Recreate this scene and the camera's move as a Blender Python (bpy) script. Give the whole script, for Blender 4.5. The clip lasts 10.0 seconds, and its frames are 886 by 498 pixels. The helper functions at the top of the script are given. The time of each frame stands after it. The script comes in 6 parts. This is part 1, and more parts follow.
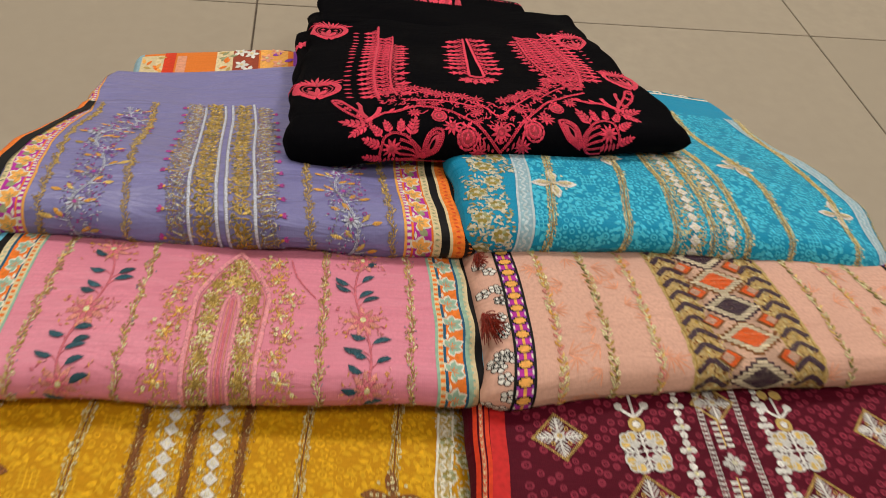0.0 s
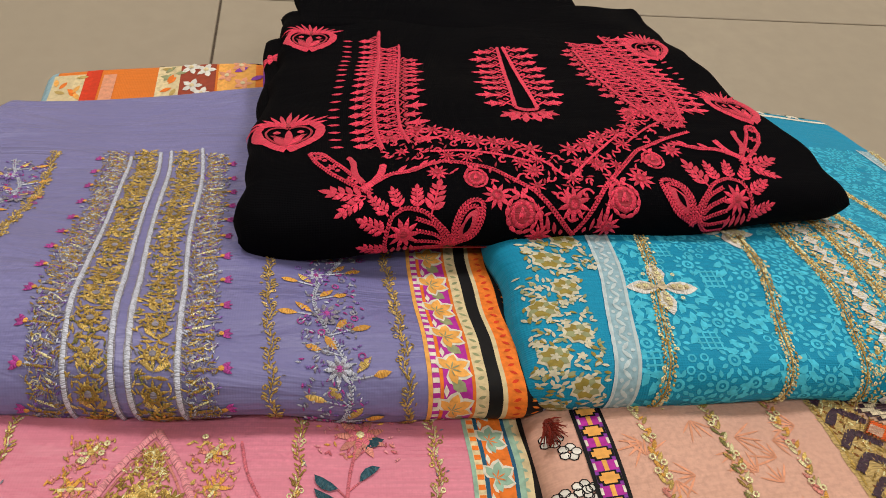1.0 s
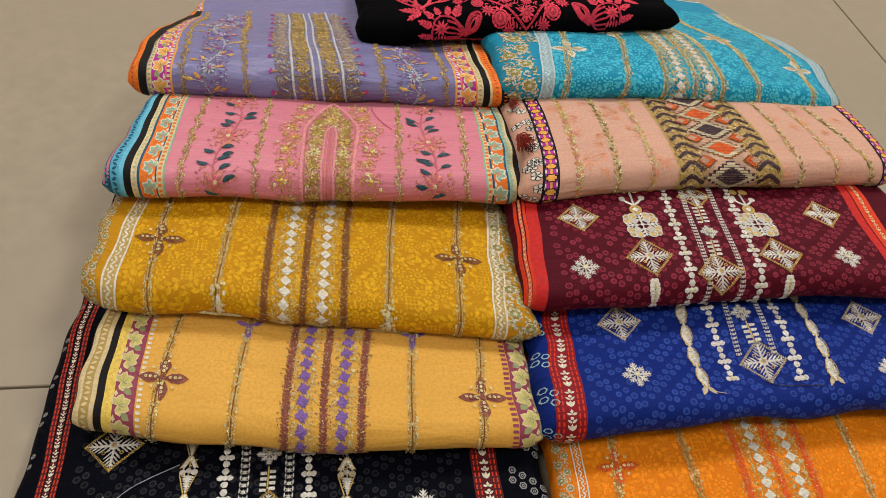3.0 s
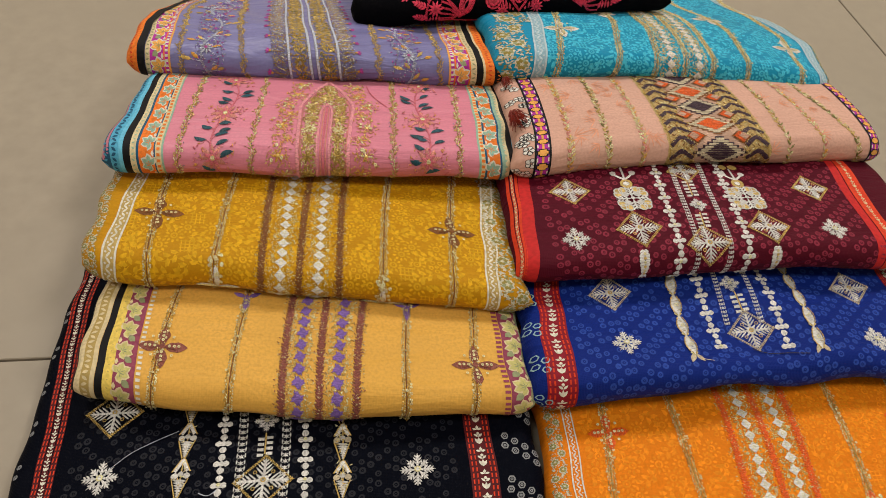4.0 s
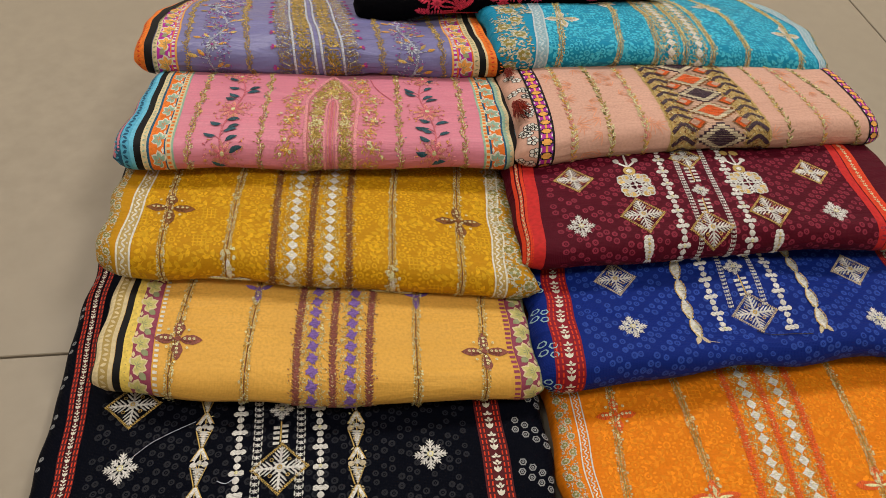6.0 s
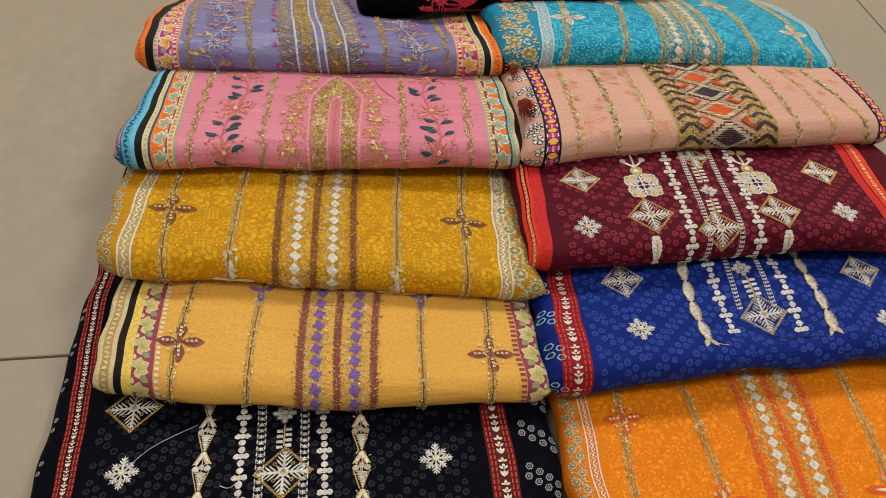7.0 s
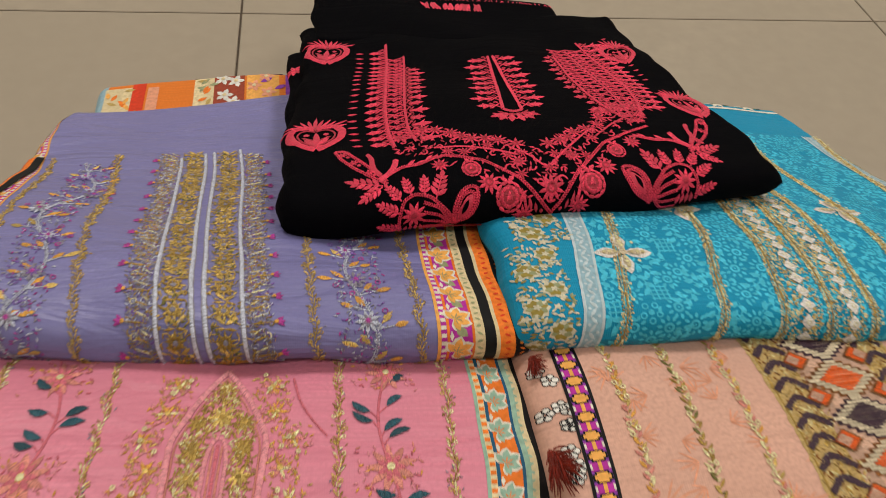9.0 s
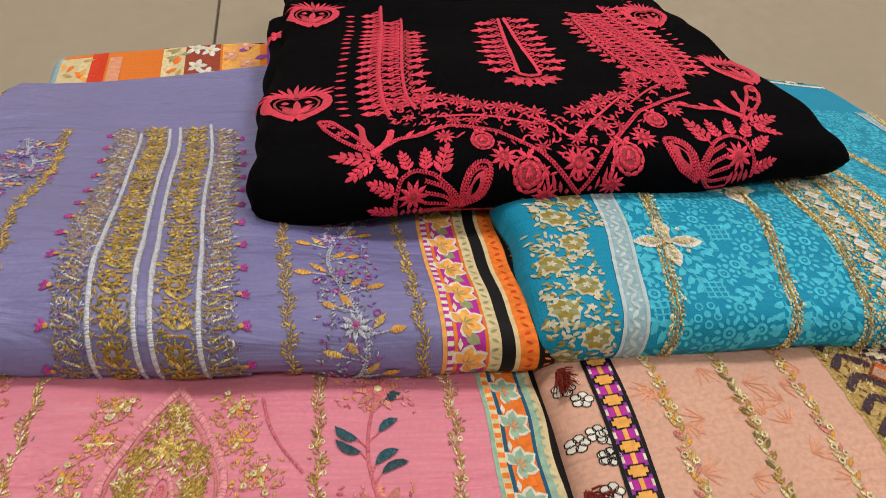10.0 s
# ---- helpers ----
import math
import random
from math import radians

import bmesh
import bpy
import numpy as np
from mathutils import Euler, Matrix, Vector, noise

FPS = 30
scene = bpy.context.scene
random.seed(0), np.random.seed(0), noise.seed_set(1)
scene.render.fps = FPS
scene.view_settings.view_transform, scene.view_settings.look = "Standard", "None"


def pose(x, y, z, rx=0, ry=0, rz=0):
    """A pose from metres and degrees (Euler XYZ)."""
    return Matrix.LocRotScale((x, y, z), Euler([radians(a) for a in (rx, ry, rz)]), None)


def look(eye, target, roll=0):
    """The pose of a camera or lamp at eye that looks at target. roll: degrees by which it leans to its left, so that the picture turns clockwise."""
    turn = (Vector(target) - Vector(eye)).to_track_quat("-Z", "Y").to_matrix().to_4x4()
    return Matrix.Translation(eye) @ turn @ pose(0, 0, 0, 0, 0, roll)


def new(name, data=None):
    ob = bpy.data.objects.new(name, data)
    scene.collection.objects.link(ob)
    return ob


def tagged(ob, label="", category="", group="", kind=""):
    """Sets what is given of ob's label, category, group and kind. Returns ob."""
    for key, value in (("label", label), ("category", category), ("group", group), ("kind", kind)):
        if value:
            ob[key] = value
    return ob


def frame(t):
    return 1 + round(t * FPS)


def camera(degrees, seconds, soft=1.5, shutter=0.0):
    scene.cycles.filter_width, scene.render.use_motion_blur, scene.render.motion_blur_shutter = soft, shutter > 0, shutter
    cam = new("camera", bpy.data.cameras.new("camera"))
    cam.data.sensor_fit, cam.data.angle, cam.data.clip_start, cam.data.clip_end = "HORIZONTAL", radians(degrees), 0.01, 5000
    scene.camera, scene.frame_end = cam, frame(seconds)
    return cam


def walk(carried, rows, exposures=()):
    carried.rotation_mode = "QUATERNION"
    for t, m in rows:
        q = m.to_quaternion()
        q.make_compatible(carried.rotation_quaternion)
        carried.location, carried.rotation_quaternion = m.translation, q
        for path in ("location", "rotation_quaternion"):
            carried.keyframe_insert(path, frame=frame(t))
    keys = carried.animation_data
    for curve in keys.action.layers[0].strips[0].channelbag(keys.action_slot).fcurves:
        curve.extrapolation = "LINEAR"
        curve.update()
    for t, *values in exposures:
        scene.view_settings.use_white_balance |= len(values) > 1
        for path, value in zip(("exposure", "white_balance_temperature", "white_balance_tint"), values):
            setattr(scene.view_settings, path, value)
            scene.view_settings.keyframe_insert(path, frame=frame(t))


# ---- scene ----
cam = camera(57.8, 10.0, soft=0.9, shutter=0.22)
PATH = [
    (0, (-0.083, 0.112, 0.549), (0.221, 1.497, -0.862), 9.6),
    (0.5, (-0.07, 0.274, 0.475), (0.235, 1.645, -0.949), 9.4),
    (1, (-0.068, 0.333, 0.438), (0.23, 1.689, -1.001), 8.8),
    (1.5, (-0.08, 0.236, 0.487), (0.198, 1.581, -0.967), 7.7),
    (2, (-0.091, 0.054, 0.573), (0.166, 1.401, -0.883), 6.6),
    (2.5, (-0.116, -0.056, 0.596), (0.129, 1.303, -0.851), 6.0),
    (3, (-0.129, -0.107, 0.585), (0.11, 1.258, -0.858), 5.8),
    (4.5, (-0.124, -0.132, 0.58), (0.109, 1.224, -0.872), 5.1),
    (5, (-0.126, -0.134, 0.58), (0.102, 1.218, -0.876), 4.5),
    (5.5, (-0.129, -0.143, 0.586), (0.103, 1.208, -0.87), 4.3),
    (7, (-0.135, -0.133, 0.581), (0.098, 1.213, -0.88), 4.4),
    (7.5, (-0.136, -0.117, 0.577), (0.103, 1.23, -0.881), 4.7),
    (8, (-0.128, -0.035, 0.58), (0.133, 1.313, -0.874), 5.5),
    (8.5, (-0.106, 0.104, 0.559), (0.178, 1.449, -0.894), 6.5),
    (9, (-0.084, 0.26, 0.502), (0.21, 1.603, -0.951), 7.3),
    (9.5, (-0.068, 0.342, 0.434), (0.229, 1.686, -1.017), 7.6),
    (10, (-0.074, 0.316, 0.433), (0.221, 1.658, -1.021), 7.3),
]
walk(cam, [(t, look(eye, target, roll)) for t, eye, target, roll in PATH],
     exposures=[(0, 0), (0.5, -0.1), (1.0, 0), (1.5, 0.07), (2.0, 0.07), (3.0, 0.05), (4.5, 0), (7.0, 0), (8.5, -0.02), (9.0, -0.14), (9.5, -0.1), (10.0, 0)])

# ---- world and lights ----
world = bpy.data.worlds.new("room_air")
scene.world = world
world.use_nodes = True
world.node_tree.nodes["Background"].inputs[0].default_value = (1.0, 0.95, 0.88, 1)
world.node_tree.nodes["Background"].inputs[1].default_value = 0.15
scene.view_settings.exposure = 0.0


def panel_lamp(x, y, z, size, watts, colour):
    data = bpy.data.lights.new("ceiling_lamp", "AREA")
    data.shape, data.size, data.size_y, data.energy, data.color = "RECTANGLE", size, size, watts, colour
    ob = new("ceiling_lamp", data)
    ob.matrix_world = pose(x, y, z)
    return ob


WARM = (1.0, 0.935, 0.85)
LAMPS = [(-0.9, 1.9, 0.6, 34), (1.3, 1.9, 0.6, 37), (-0.9, -0.6, 0.6, 15), (1.3, -0.6, 0.6, 23)]
for lx, ly, lsize, lwatts in LAMPS:
    panel_lamp(lx, ly, 2.76, lsize, lwatts, WARM)


# ---- materials ----
def shader(name, rough=0.6, metal=0.0, sheen=0.0, spec=0.5):
    m = bpy.data.materials.new(name)
    m.use_nodes = True
    nt = m.node_tree
    b = nt.nodes["Principled BSDF"]
    b.inputs["Roughness"].default_value = rough
    b.inputs["Metallic"].default_value = metal
    b.inputs["Sheen Weight"].default_value = sheen
    b.inputs["Specular IOR Level"].default_value = spec
    return m, nt, b


def node(nt, kind, **values):
    n = nt.nodes.new(kind)
    for k, v in values.items():
        n.inputs[k.replace("_", " ")].default_value = v
    return n


def tint(c, k):
    return (min(1, c[0] * k), min(1, c[1] * k), min(1, c[2] * k), 1)


def mix_colours(nt, fac, a, b):
    n = nt.nodes.new("ShaderNodeMix")
    n.data_type = "RGBA"
    nt.links.new(fac, n.inputs[0])
    for sock, v in ((n.inputs[6], a), (n.inputs[7], b)):
        if isinstance(v, tuple):
            sock.default_value = v
        else:
            nt.links.new(v, sock)
    return n.outputs[2]


def ramp(nt, src, lo, hi):
    n = nt.nodes.new("ShaderNodeMapRange")
    nt.links.new(src, n.inputs[0])
    n.inputs[1].default_value, n.inputs[2].default_value = lo, hi
    return n.outputs[0]


def cloth(name, colour, rough=0.62, sheen=0.04, weave=1.0, slub=0.2, spec=0.14, crease=0.35):
    """Woven cloth: colour drifts a little, threads run both ways in the UV's metres."""
    m, nt, b = shader(name, rough, 0, sheen, spec)
    L = nt.links.new
    uv = nt.nodes.new("ShaderNodeUVMap")
    big = node(nt, "ShaderNodeTexNoise", Scale=9.0, Detail=3.0)
    fine = node(nt, "ShaderNodeTexNoise", Scale=420.0, Detail=2.0)
    L(uv.outputs[0], big.inputs[0])
    L(uv.outputs[0], fine.inputs[0])
    stretch = nt.nodes.new("ShaderNodeMapping")
    stretch.inputs[3].default_value = (30, 700, 1)
    L(uv.outputs[0], stretch.inputs[0])
    yarn = node(nt, "ShaderNodeTexNoise", Scale=1.0, Detail=2.0)
    L(stretch.outputs[0], yarn.inputs[0])
    c1 = mix_colours(nt, ramp(nt, big.outputs[0], 0.3, 0.7), tint(colour, 0.84), tint(colour, 1.15))
    c2 = mix_colours(nt, ramp(nt, yarn.outputs[0], 0.3, 0.75), tint(colour, 1 - slub), c1)
    c3 = mix_colours(nt, ramp(nt, fine.outputs[0], 0.3, 0.6), tint(colour, 0.82), c2)
    L(c3, b.inputs["Base Color"])
    wv = []
    for axis in ("X", "Y"):
        w = node(nt, "ShaderNodeTexWave", Scale=260.0, Distortion=1.2, Detail=1.0)
        w.bands_direction = axis
        L(uv.outputs[0], w.inputs[0])
        wv.append(w.outputs[1])
    add = nt.nodes.new("ShaderNodeMath")
    add.operation = "ADD"
    L(wv[0], add.inputs[0])
    L(wv[1], add.inputs[1])
    squash = nt.nodes.new("ShaderNodeMapping")
    squash.inputs[3].default_value = (9, 34, 1)
    L(uv.outputs[0], squash.inputs[0])
    folds = node(nt, "ShaderNodeTexNoise", Scale=1.0, Detail=4.0, Distortion=0.8)
    L(squash.outputs[0], folds.inputs[0])
    b2 = node(nt, "ShaderNodeBump", Strength=crease, Distance=0.006)
    L(folds.outputs[0], b2.inputs["Height"])
    b1 = node(nt, "ShaderNodeBump", Strength=0.25 * weave, Distance=0.0004)
    L(add.outputs[0], b1.inputs["Height"])
    L(b2.outputs[0], b1.inputs["Normal"])
    L(b1.outputs[0], b.inputs["Normal"])
    return m


def thread(name, colour, rough=0.45, metal=0.0, vary=0.3, grain=1.0):
    """Embroidery thread: stitches lie across each shape, and each shape has a slightly different shade."""
    m, nt, b = shader(name, rough, metal, 0.03, 0.35)
    L = nt.links.new
    geo = nt.nodes.new("ShaderNodeNewGeometry")
    uv = nt.nodes.new("ShaderNodeUVMap")
    uv.uv_map = "stitch"
    squash = nt.nodes.new("ShaderNodeMapping")
    squash.inputs[3].default_value = (260 * grain, 1500 * grain, 1)
    squash.inputs[2].default_value = (0, 0, 0.5)
    L(uv.outputs[0], squash.inputs[0])
    n = node(nt, "ShaderNodeTexNoise", Scale=1.0, Detail=1.5)
    L(squash.outputs[0], n.inputs[0])
    c1 = mix_colours(nt, geo.outputs["Random Per Island"], tint(colour, 1 - vary), tint(colour, 1 + vary * 0.6))
    c2 = mix_colours(nt, ramp(nt, n.outputs[0], 0.36, 0.56), tint(colour, 0.55), c1)
    L(c2, b.inputs["Base Color"])
    bump = node(nt, "ShaderNodeBump", Strength=0.8, Distance=0.0012)
    L(n.outputs[0], bump.inputs["Height"])
    L(bump.outputs[0], b.inputs["Normal"])
    return m


def dye(name, colour, vary=0.12, rough=0.65):
    """Printed colour: flat on the cloth, slightly patchy, with the weave showing through."""
    m, nt, b = shader(name, rough, 0, 0.02, 0.2)
    L = nt.links.new
    geo = nt.nodes.new("ShaderNodeNewGeometry")
    uv = nt.nodes.new("ShaderNodeUVMap")
    n = node(nt, "ShaderNodeTexNoise", Scale=300.0, Detail=3.0)
    L(uv.outputs[0], n.inputs[0])
    c1 = mix_colours(nt, geo.outputs["Random Per Island"], tint(colour, 1 - vary), tint(colour, 1 + vary))
    c2 = mix_colours(nt, ramp(nt, n.outputs[0], 0.3, 0.6), tint(colour, 0.75), c1)
    L(c2, b.inputs["Base Color"])
    return m


MAT = {}


def colour_of(kind, name, rgb, **more):
    if name not in MAT:
        MAT[name] = {"cloth": cloth, "thread": thread, "dye": dye}[kind](name, rgb, **more)
    return MAT[name]


# ---- surfaces of the folded garments ----
class Folded:
    """A folded garment: front edge from fl to fr, back edge from bl to br, heights of its upper face by depth
    (depth, left, middle, right), and the radius of its front fold. across in metres from the left, along in metres from the
    underside of the front fold, up over it and back over the top. nip_l and nip_r draw a side edge in or out
    (at the front, at the back, over what width); tuck sets a front corner back; stretch lengthens what is sewn on along the depth; slant shifts the back
    edge, at the left and from there to the right."""

    def __init__(self, fl, fr, bl, br, heights, radius, bow=0.0, seed=1, ripple=0.0011, side=0.014, corner=0.006, wobble=0.0008, nip_l=(0, 0, .05), nip_r=(0, 0, .05), tuck=(0, 0), stretch=1.0, slant=(0, 0)):
        self.stretch, self.slant = stretch, slant
        self.nip_l, self.nip_r, self.tuck = nip_l, nip_r, tuck
        self.fl, self.fr, self.bl, self.br = (np.array(p, float) for p in (fl, fr, bl, br))
        self.radius, self.bow, self.ripple, self.side, self.corner, self.wobble = radius, bow, ripple, side, corner, wobble
        self.width = float(np.linalg.norm(self.fr - self.fl))
        self.depth = float((np.linalg.norm(self.bl - self.fl) + np.linalg.norm(self.br - self.fr)) / 2)
        self.fold = math.pi * radius
        self.length = self.fold + self.depth - radius
        h = np.array(heights, float)
        self.grid = np.linspace(-0.05, self.depth + 0.05, 160)
        kern = np.exp(-0.5 * (np.arange(-9, 10) / 4.0) ** 2)
        kern /= kern.sum()
        self.prof = []
        for c in (1, 2, 3):
            v = np.interp(self.grid, h[:, 0], h[:, c])
            self.prof.append(np.convolve(np.pad(v, 9, mode="edge"), kern, mode="valid"))
        rs = np.random.RandomState(seed)
        self.waves = [(rs.uniform(12, 60), rs.uniform(15, 70), rs.uniform(0, 6.3), rs.uniform(0.3, 1.0)) for _ in range(9)]
        self.edge = [(rs.uniform(12, 75), rs.uniform(0, 6.3)) for _ in range(5)]

    def top(self, un, d):
        a, b, c = (np.interp(d, self.grid, p) for p in self.prof)
        return a * (2 * un - 1) * (un - 1) + b * 4 * un * (1 - un) + c * un * (2 * un - 1)

    def base_at(self, un, d):
        f = self.fl + un[:, None] * (self.fr - self.fl)
        k = self.bl + un[:, None] * (self.br - self.bl)
        way = (k - f) / np.linalg.norm(k - f, axis=1)[:, None]
        p = f + way * d[:, None]
        wob = sum(np.sin(w * un * self.width + ph) for w, ph in self.edge) * self.wobble
        fade = np.exp(-d / 0.05)
        p[:, 1] += (self.bow * 4 * un * (1 - un) + wob) * fade
        e = np.clip(1 - np.minimum(un, 1 - un) * self.width / 0.022, 0, 1)
        p[:, 1] += self.corner * e * e * fade
        back = np.clip(d / 0.12, 0, 1)
        for dist, nip, tuck in ((un * self.width, self.nip_l, self.tuck[0]), ((1 - un) * self.width, self.nip_r, self.tuck[1])):
            near = np.clip(1 - dist / nip[2], 0, 1)
            p[:, 0] += (nip[0] + (nip[1] - nip[0]) * back) * near
            p[:, 1] += tuck * near * near * fade
        p[:, 1] += (self.slant[0] + self.slant[1] * un) * np.clip(d / self.depth, 0, 1) ** 2
        rim = np.exp(-np.minimum(un, 1 - un) * self.width / 0.03)
        p[:, 0] += 0.0015 * np.sin(31 * d + self.edge[0][1]) + rim * self.wobble * sum(np.sin(2.2 * w * d + ph) for w, ph in self.edge)
        return p

    def side_round(self, un, d):
        e = np.minimum(un, 1 - un) * self.width
        q = np.clip(1 - e / self.side, 0, 1)
        qb = np.clip(1 - (self.depth - d) / self.side, 0, 1)
        return np.sqrt(np.clip(1 - q * q, 0, 1)) * np.sqrt(np.clip(1 - qb * qb, 0, 1))

    def crumple(self, u, s):
        w = sum(amp * np.sin(a * u + b * s + ph) for a, b, ph, amp in self.waves)
        return self.ripple * w / 2.2

    def raw(self, u, s):
        u, s = np.asarray(u, float), np.asarray(s, float)
        un = np.clip(u / self.width, 0, 1)
        r = self.radius
        th = np.clip(-math.pi / 2 + s / r, -math.pi / 2, math.pi / 2)
        d = np.where(s < self.fold, r - r * np.cos(th), r + s - self.fold)
        d = np.minimum(d, self.depth)
        xy = self.base_at(un, d)
        k = self.side_round(un, d)
        z = self.top(un, np.maximum(d, 0)) - r + r * np.sin(th) * k + self.crumple(u, s) * k
        return np.column_stack([xy, z])

    def at(self, u, s, lift=0.0):
        u, s = np.asarray(u, float), np.asarray(s, float)
        e = 0.0007
        p = self.raw(u, s)
        n = np.cross(self.raw(u + e, s) - self.raw(u - e, s), self.raw(u, s + e) - self.raw(u, s - e))
        n /= np.linalg.norm(n, axis=1)[:, None] + 1e-12
        return p + n * np.asarray(lift)[..., None]

    def under(self, u, s):
        """The lower face, below the upper one."""
        p = self.raw(u, s)
        un = np.clip(np.asarray(u) / self.width, 0, 1)
        d = np.minimum(self.radius + np.asarray(s) - self.fold, self.depth)
        p[:, 2] -= 2 * self.radius * self.side_round(un, d)
        return p


G = {
    "black": Folded((-0.377, 0.060), (0.016, 0.060), (-0.352, 0.64), (0.016, 0.47),
                    [(0, .032, .037, .034), (0.08, .034, .040, .038), (0.2, .032, .036, .034), (0.47, .028, .03, .028)], .0145, seed=3),
    "orange": Folded((0.019, 0.060), (0.385, 0.060), (0.022, 0.44), (0.385, 0.44),
                     [(0, .032, .036, .034), (0.1, .034, .038, .036), (0.2, .034, .036, .034), (0.4, .03, .03, .03)], .0145, seed=4),
    "yellow": Folded((-0.334, 0.224), (0.014, 0.190), (-0.33, 0.52), (0.016, 0.50),
                     [(0, .072, .074, .068), (0.06, .072, .074, .067), (0.16, .068, .07, .062), (0.3, .045, .05, .05)], .0150, bow=-.010, seed=5, nip_l=(.002, .010, .055), nip_r=(.003, .003, .03)),
    "blue": Folded((0.018, 0.192), (0.380, 0.206), (0.027, 0.49), (0.383, 0.50),
                   [(0, .072, .078, .068), (0.06, .074, .078, .068), (0.15, .074, .074, .066), (0.3, .05, .05, .05)], .0150, seed=6, ripple=.0026, nip_l=(-.006, -.005, .03)),
    "mustard": Folded((-0.340, 0.319), (0.020, 0.273), (-0.325, 0.62), (0.018, 0.59),
                      [(0, .102, .102, .092), (0.06, .104, .102, .09), (0.12, .1, .098, .086), (0.3, .06, .06, .055)], .0155, bow=-.004, seed=7, nip_l=(.000, .007, .04), nip_r=(.003, .003, .03)),
    "maroon": Folded((0.018, 0.290), (0.390, 0.294), (0.022, 0.59), (0.384, 0.60),
                     [(0, .108, .114, .104), (0.06, .112, .114, .106), (0.12, .108, .11, .104), (0.3, .06, .07, .06)], .0155, seed=8, ripple=.0021, nip_l=(-.007, -.006, .03)),
    "pink": Folded((-0.339, 0.411), (0.034, 0.402), (-0.315, 0.72), (0.03, 0.71),
                   [(0, .135, .134, .125), (0.05, .136, .133, .124), (0.11, .128, .126, .118), (0.3, .06, .06, .06)], .0155, bow=-.004, seed=9, nip_l=(.010, .016, .065), stretch=1.09),
    "peach": Folded((0.030, 0.394), (0.390, 0.415), (0.024, 0.70), (0.375, 0.72),
                    [(0, .134, .138, .126), (0.05, .136, .138, .126), (0.11, .130, .132, .118), (0.3, .07, .07, .06)], .0155, seed=10, nip_r=(.004, .004, .06), nip_l=(-.005, -.005, .03)),
    "lavender": Folded((-0.334, 0.542), (0.030, 0.518), (-0.302, 0.835), (0.03, 0.86),
                       [(0, .146, .146, .142), (0.04, .148, .146, .14), (0.1, .135, .126, .122), (0.2, .094, .084, .085), (0.34, .066, .055, .06)], .0160, bow=.001, seed=11, ripple=.0023, slant=(-.027, .09), nip_l=(.003, .010, .045), nip_r=(.003, .003, .03)),
    "teal": Folded((0.030, 0.523), (0.402, 0.515), (0.012, 0.86), (0.354, 0.845),
                   [(0, .148, .15, .122), (0.07, .150, .146, .126), (0.12, .14, .132, .116), (0.22, .098, .094, .085), (0.36, .05, .06, .05)], .0160, seed=12, ripple=.0018, nip_l=(-.008, -.007, .03), nip_r=(-.015, .003, .05), tuck=(0, .002)),
    "kurta": Folded((-0.110, 0.617), (0.231, 0.638), (-0.094, 0.925), (0.214, 0.935),
                    [(0, .148, .164, .156), (0.05, .146, .162, .155), (0.12, .130, .146, .142), (0.2, .112, .122, .118), (0.31, .10, .10, .10)], .0150, bow=-.010, seed=13, ripple=.0018, corner=.005, wobble=.0010, side=.011, nip_l=(-.005, -.003, .05), nip_r=(.005, -.012, .055), tuck=(0, .004)),
    "print": Folded((-0.292, 0.76), (-0.02, 0.775), (-0.283, 0.905), (-0.02, 0.915),
                    [(0, .045, .045, .045), (0.15, .046, .055, .05)], .0200, seed=14, ripple=.0015),
    "kurta layer": Folded((-0.106, 0.680), (0.10, 0.665), (-0.112, 0.868), (0.10, 0.89),
                          [(0, .122, .135, .135), (0.1, .110, .118, .118), (0.25, .088, .09, .09)], .0095, seed=15),
    "kurta flap": Folded((-0.085, 0.880), (0.160, 0.868), (-0.088, 0.962), (0.140, 0.968),
                         [(0, .106, .110, .107), (0.09, .100, .106, .102)], .0050, seed=16),
}
# ---- end of surfaces ----


def mesh_of(name, pts, faces, mats, uvs=None, mat_ids=None, smooth=True, stitch=None):
    me = bpy.data.meshes.new(name)
    me.from_pydata([tuple(map(float, p)) for p in pts], [], faces)
    for m in mats:
        me.materials.append(m)
    if uvs is not None:
        lay = me.uv_layers.new(name="UVMap")
        ids = np.empty(len(me.loops), dtype=np.int32)
        me.loops.foreach_get("vertex_index", ids)
        lay.data.foreach_set("uv", np.asarray(uvs, dtype=np.float32)[ids].ravel())
    if stitch is not None:
        lay = me.uv_layers.new(name="stitch")
        lay.data.foreach_set("uv", np.asarray(stitch, dtype=np.float32)[ids].ravel())
    if mat_ids is not None:
        me.polygons.foreach_set("material_index", np.asarray(mat_ids, dtype=np.int32))
    if smooth:
        me.polygons.foreach_set("use_smooth", np.ones(len(me.polygons), dtype=bool))
    me.update()
    return me


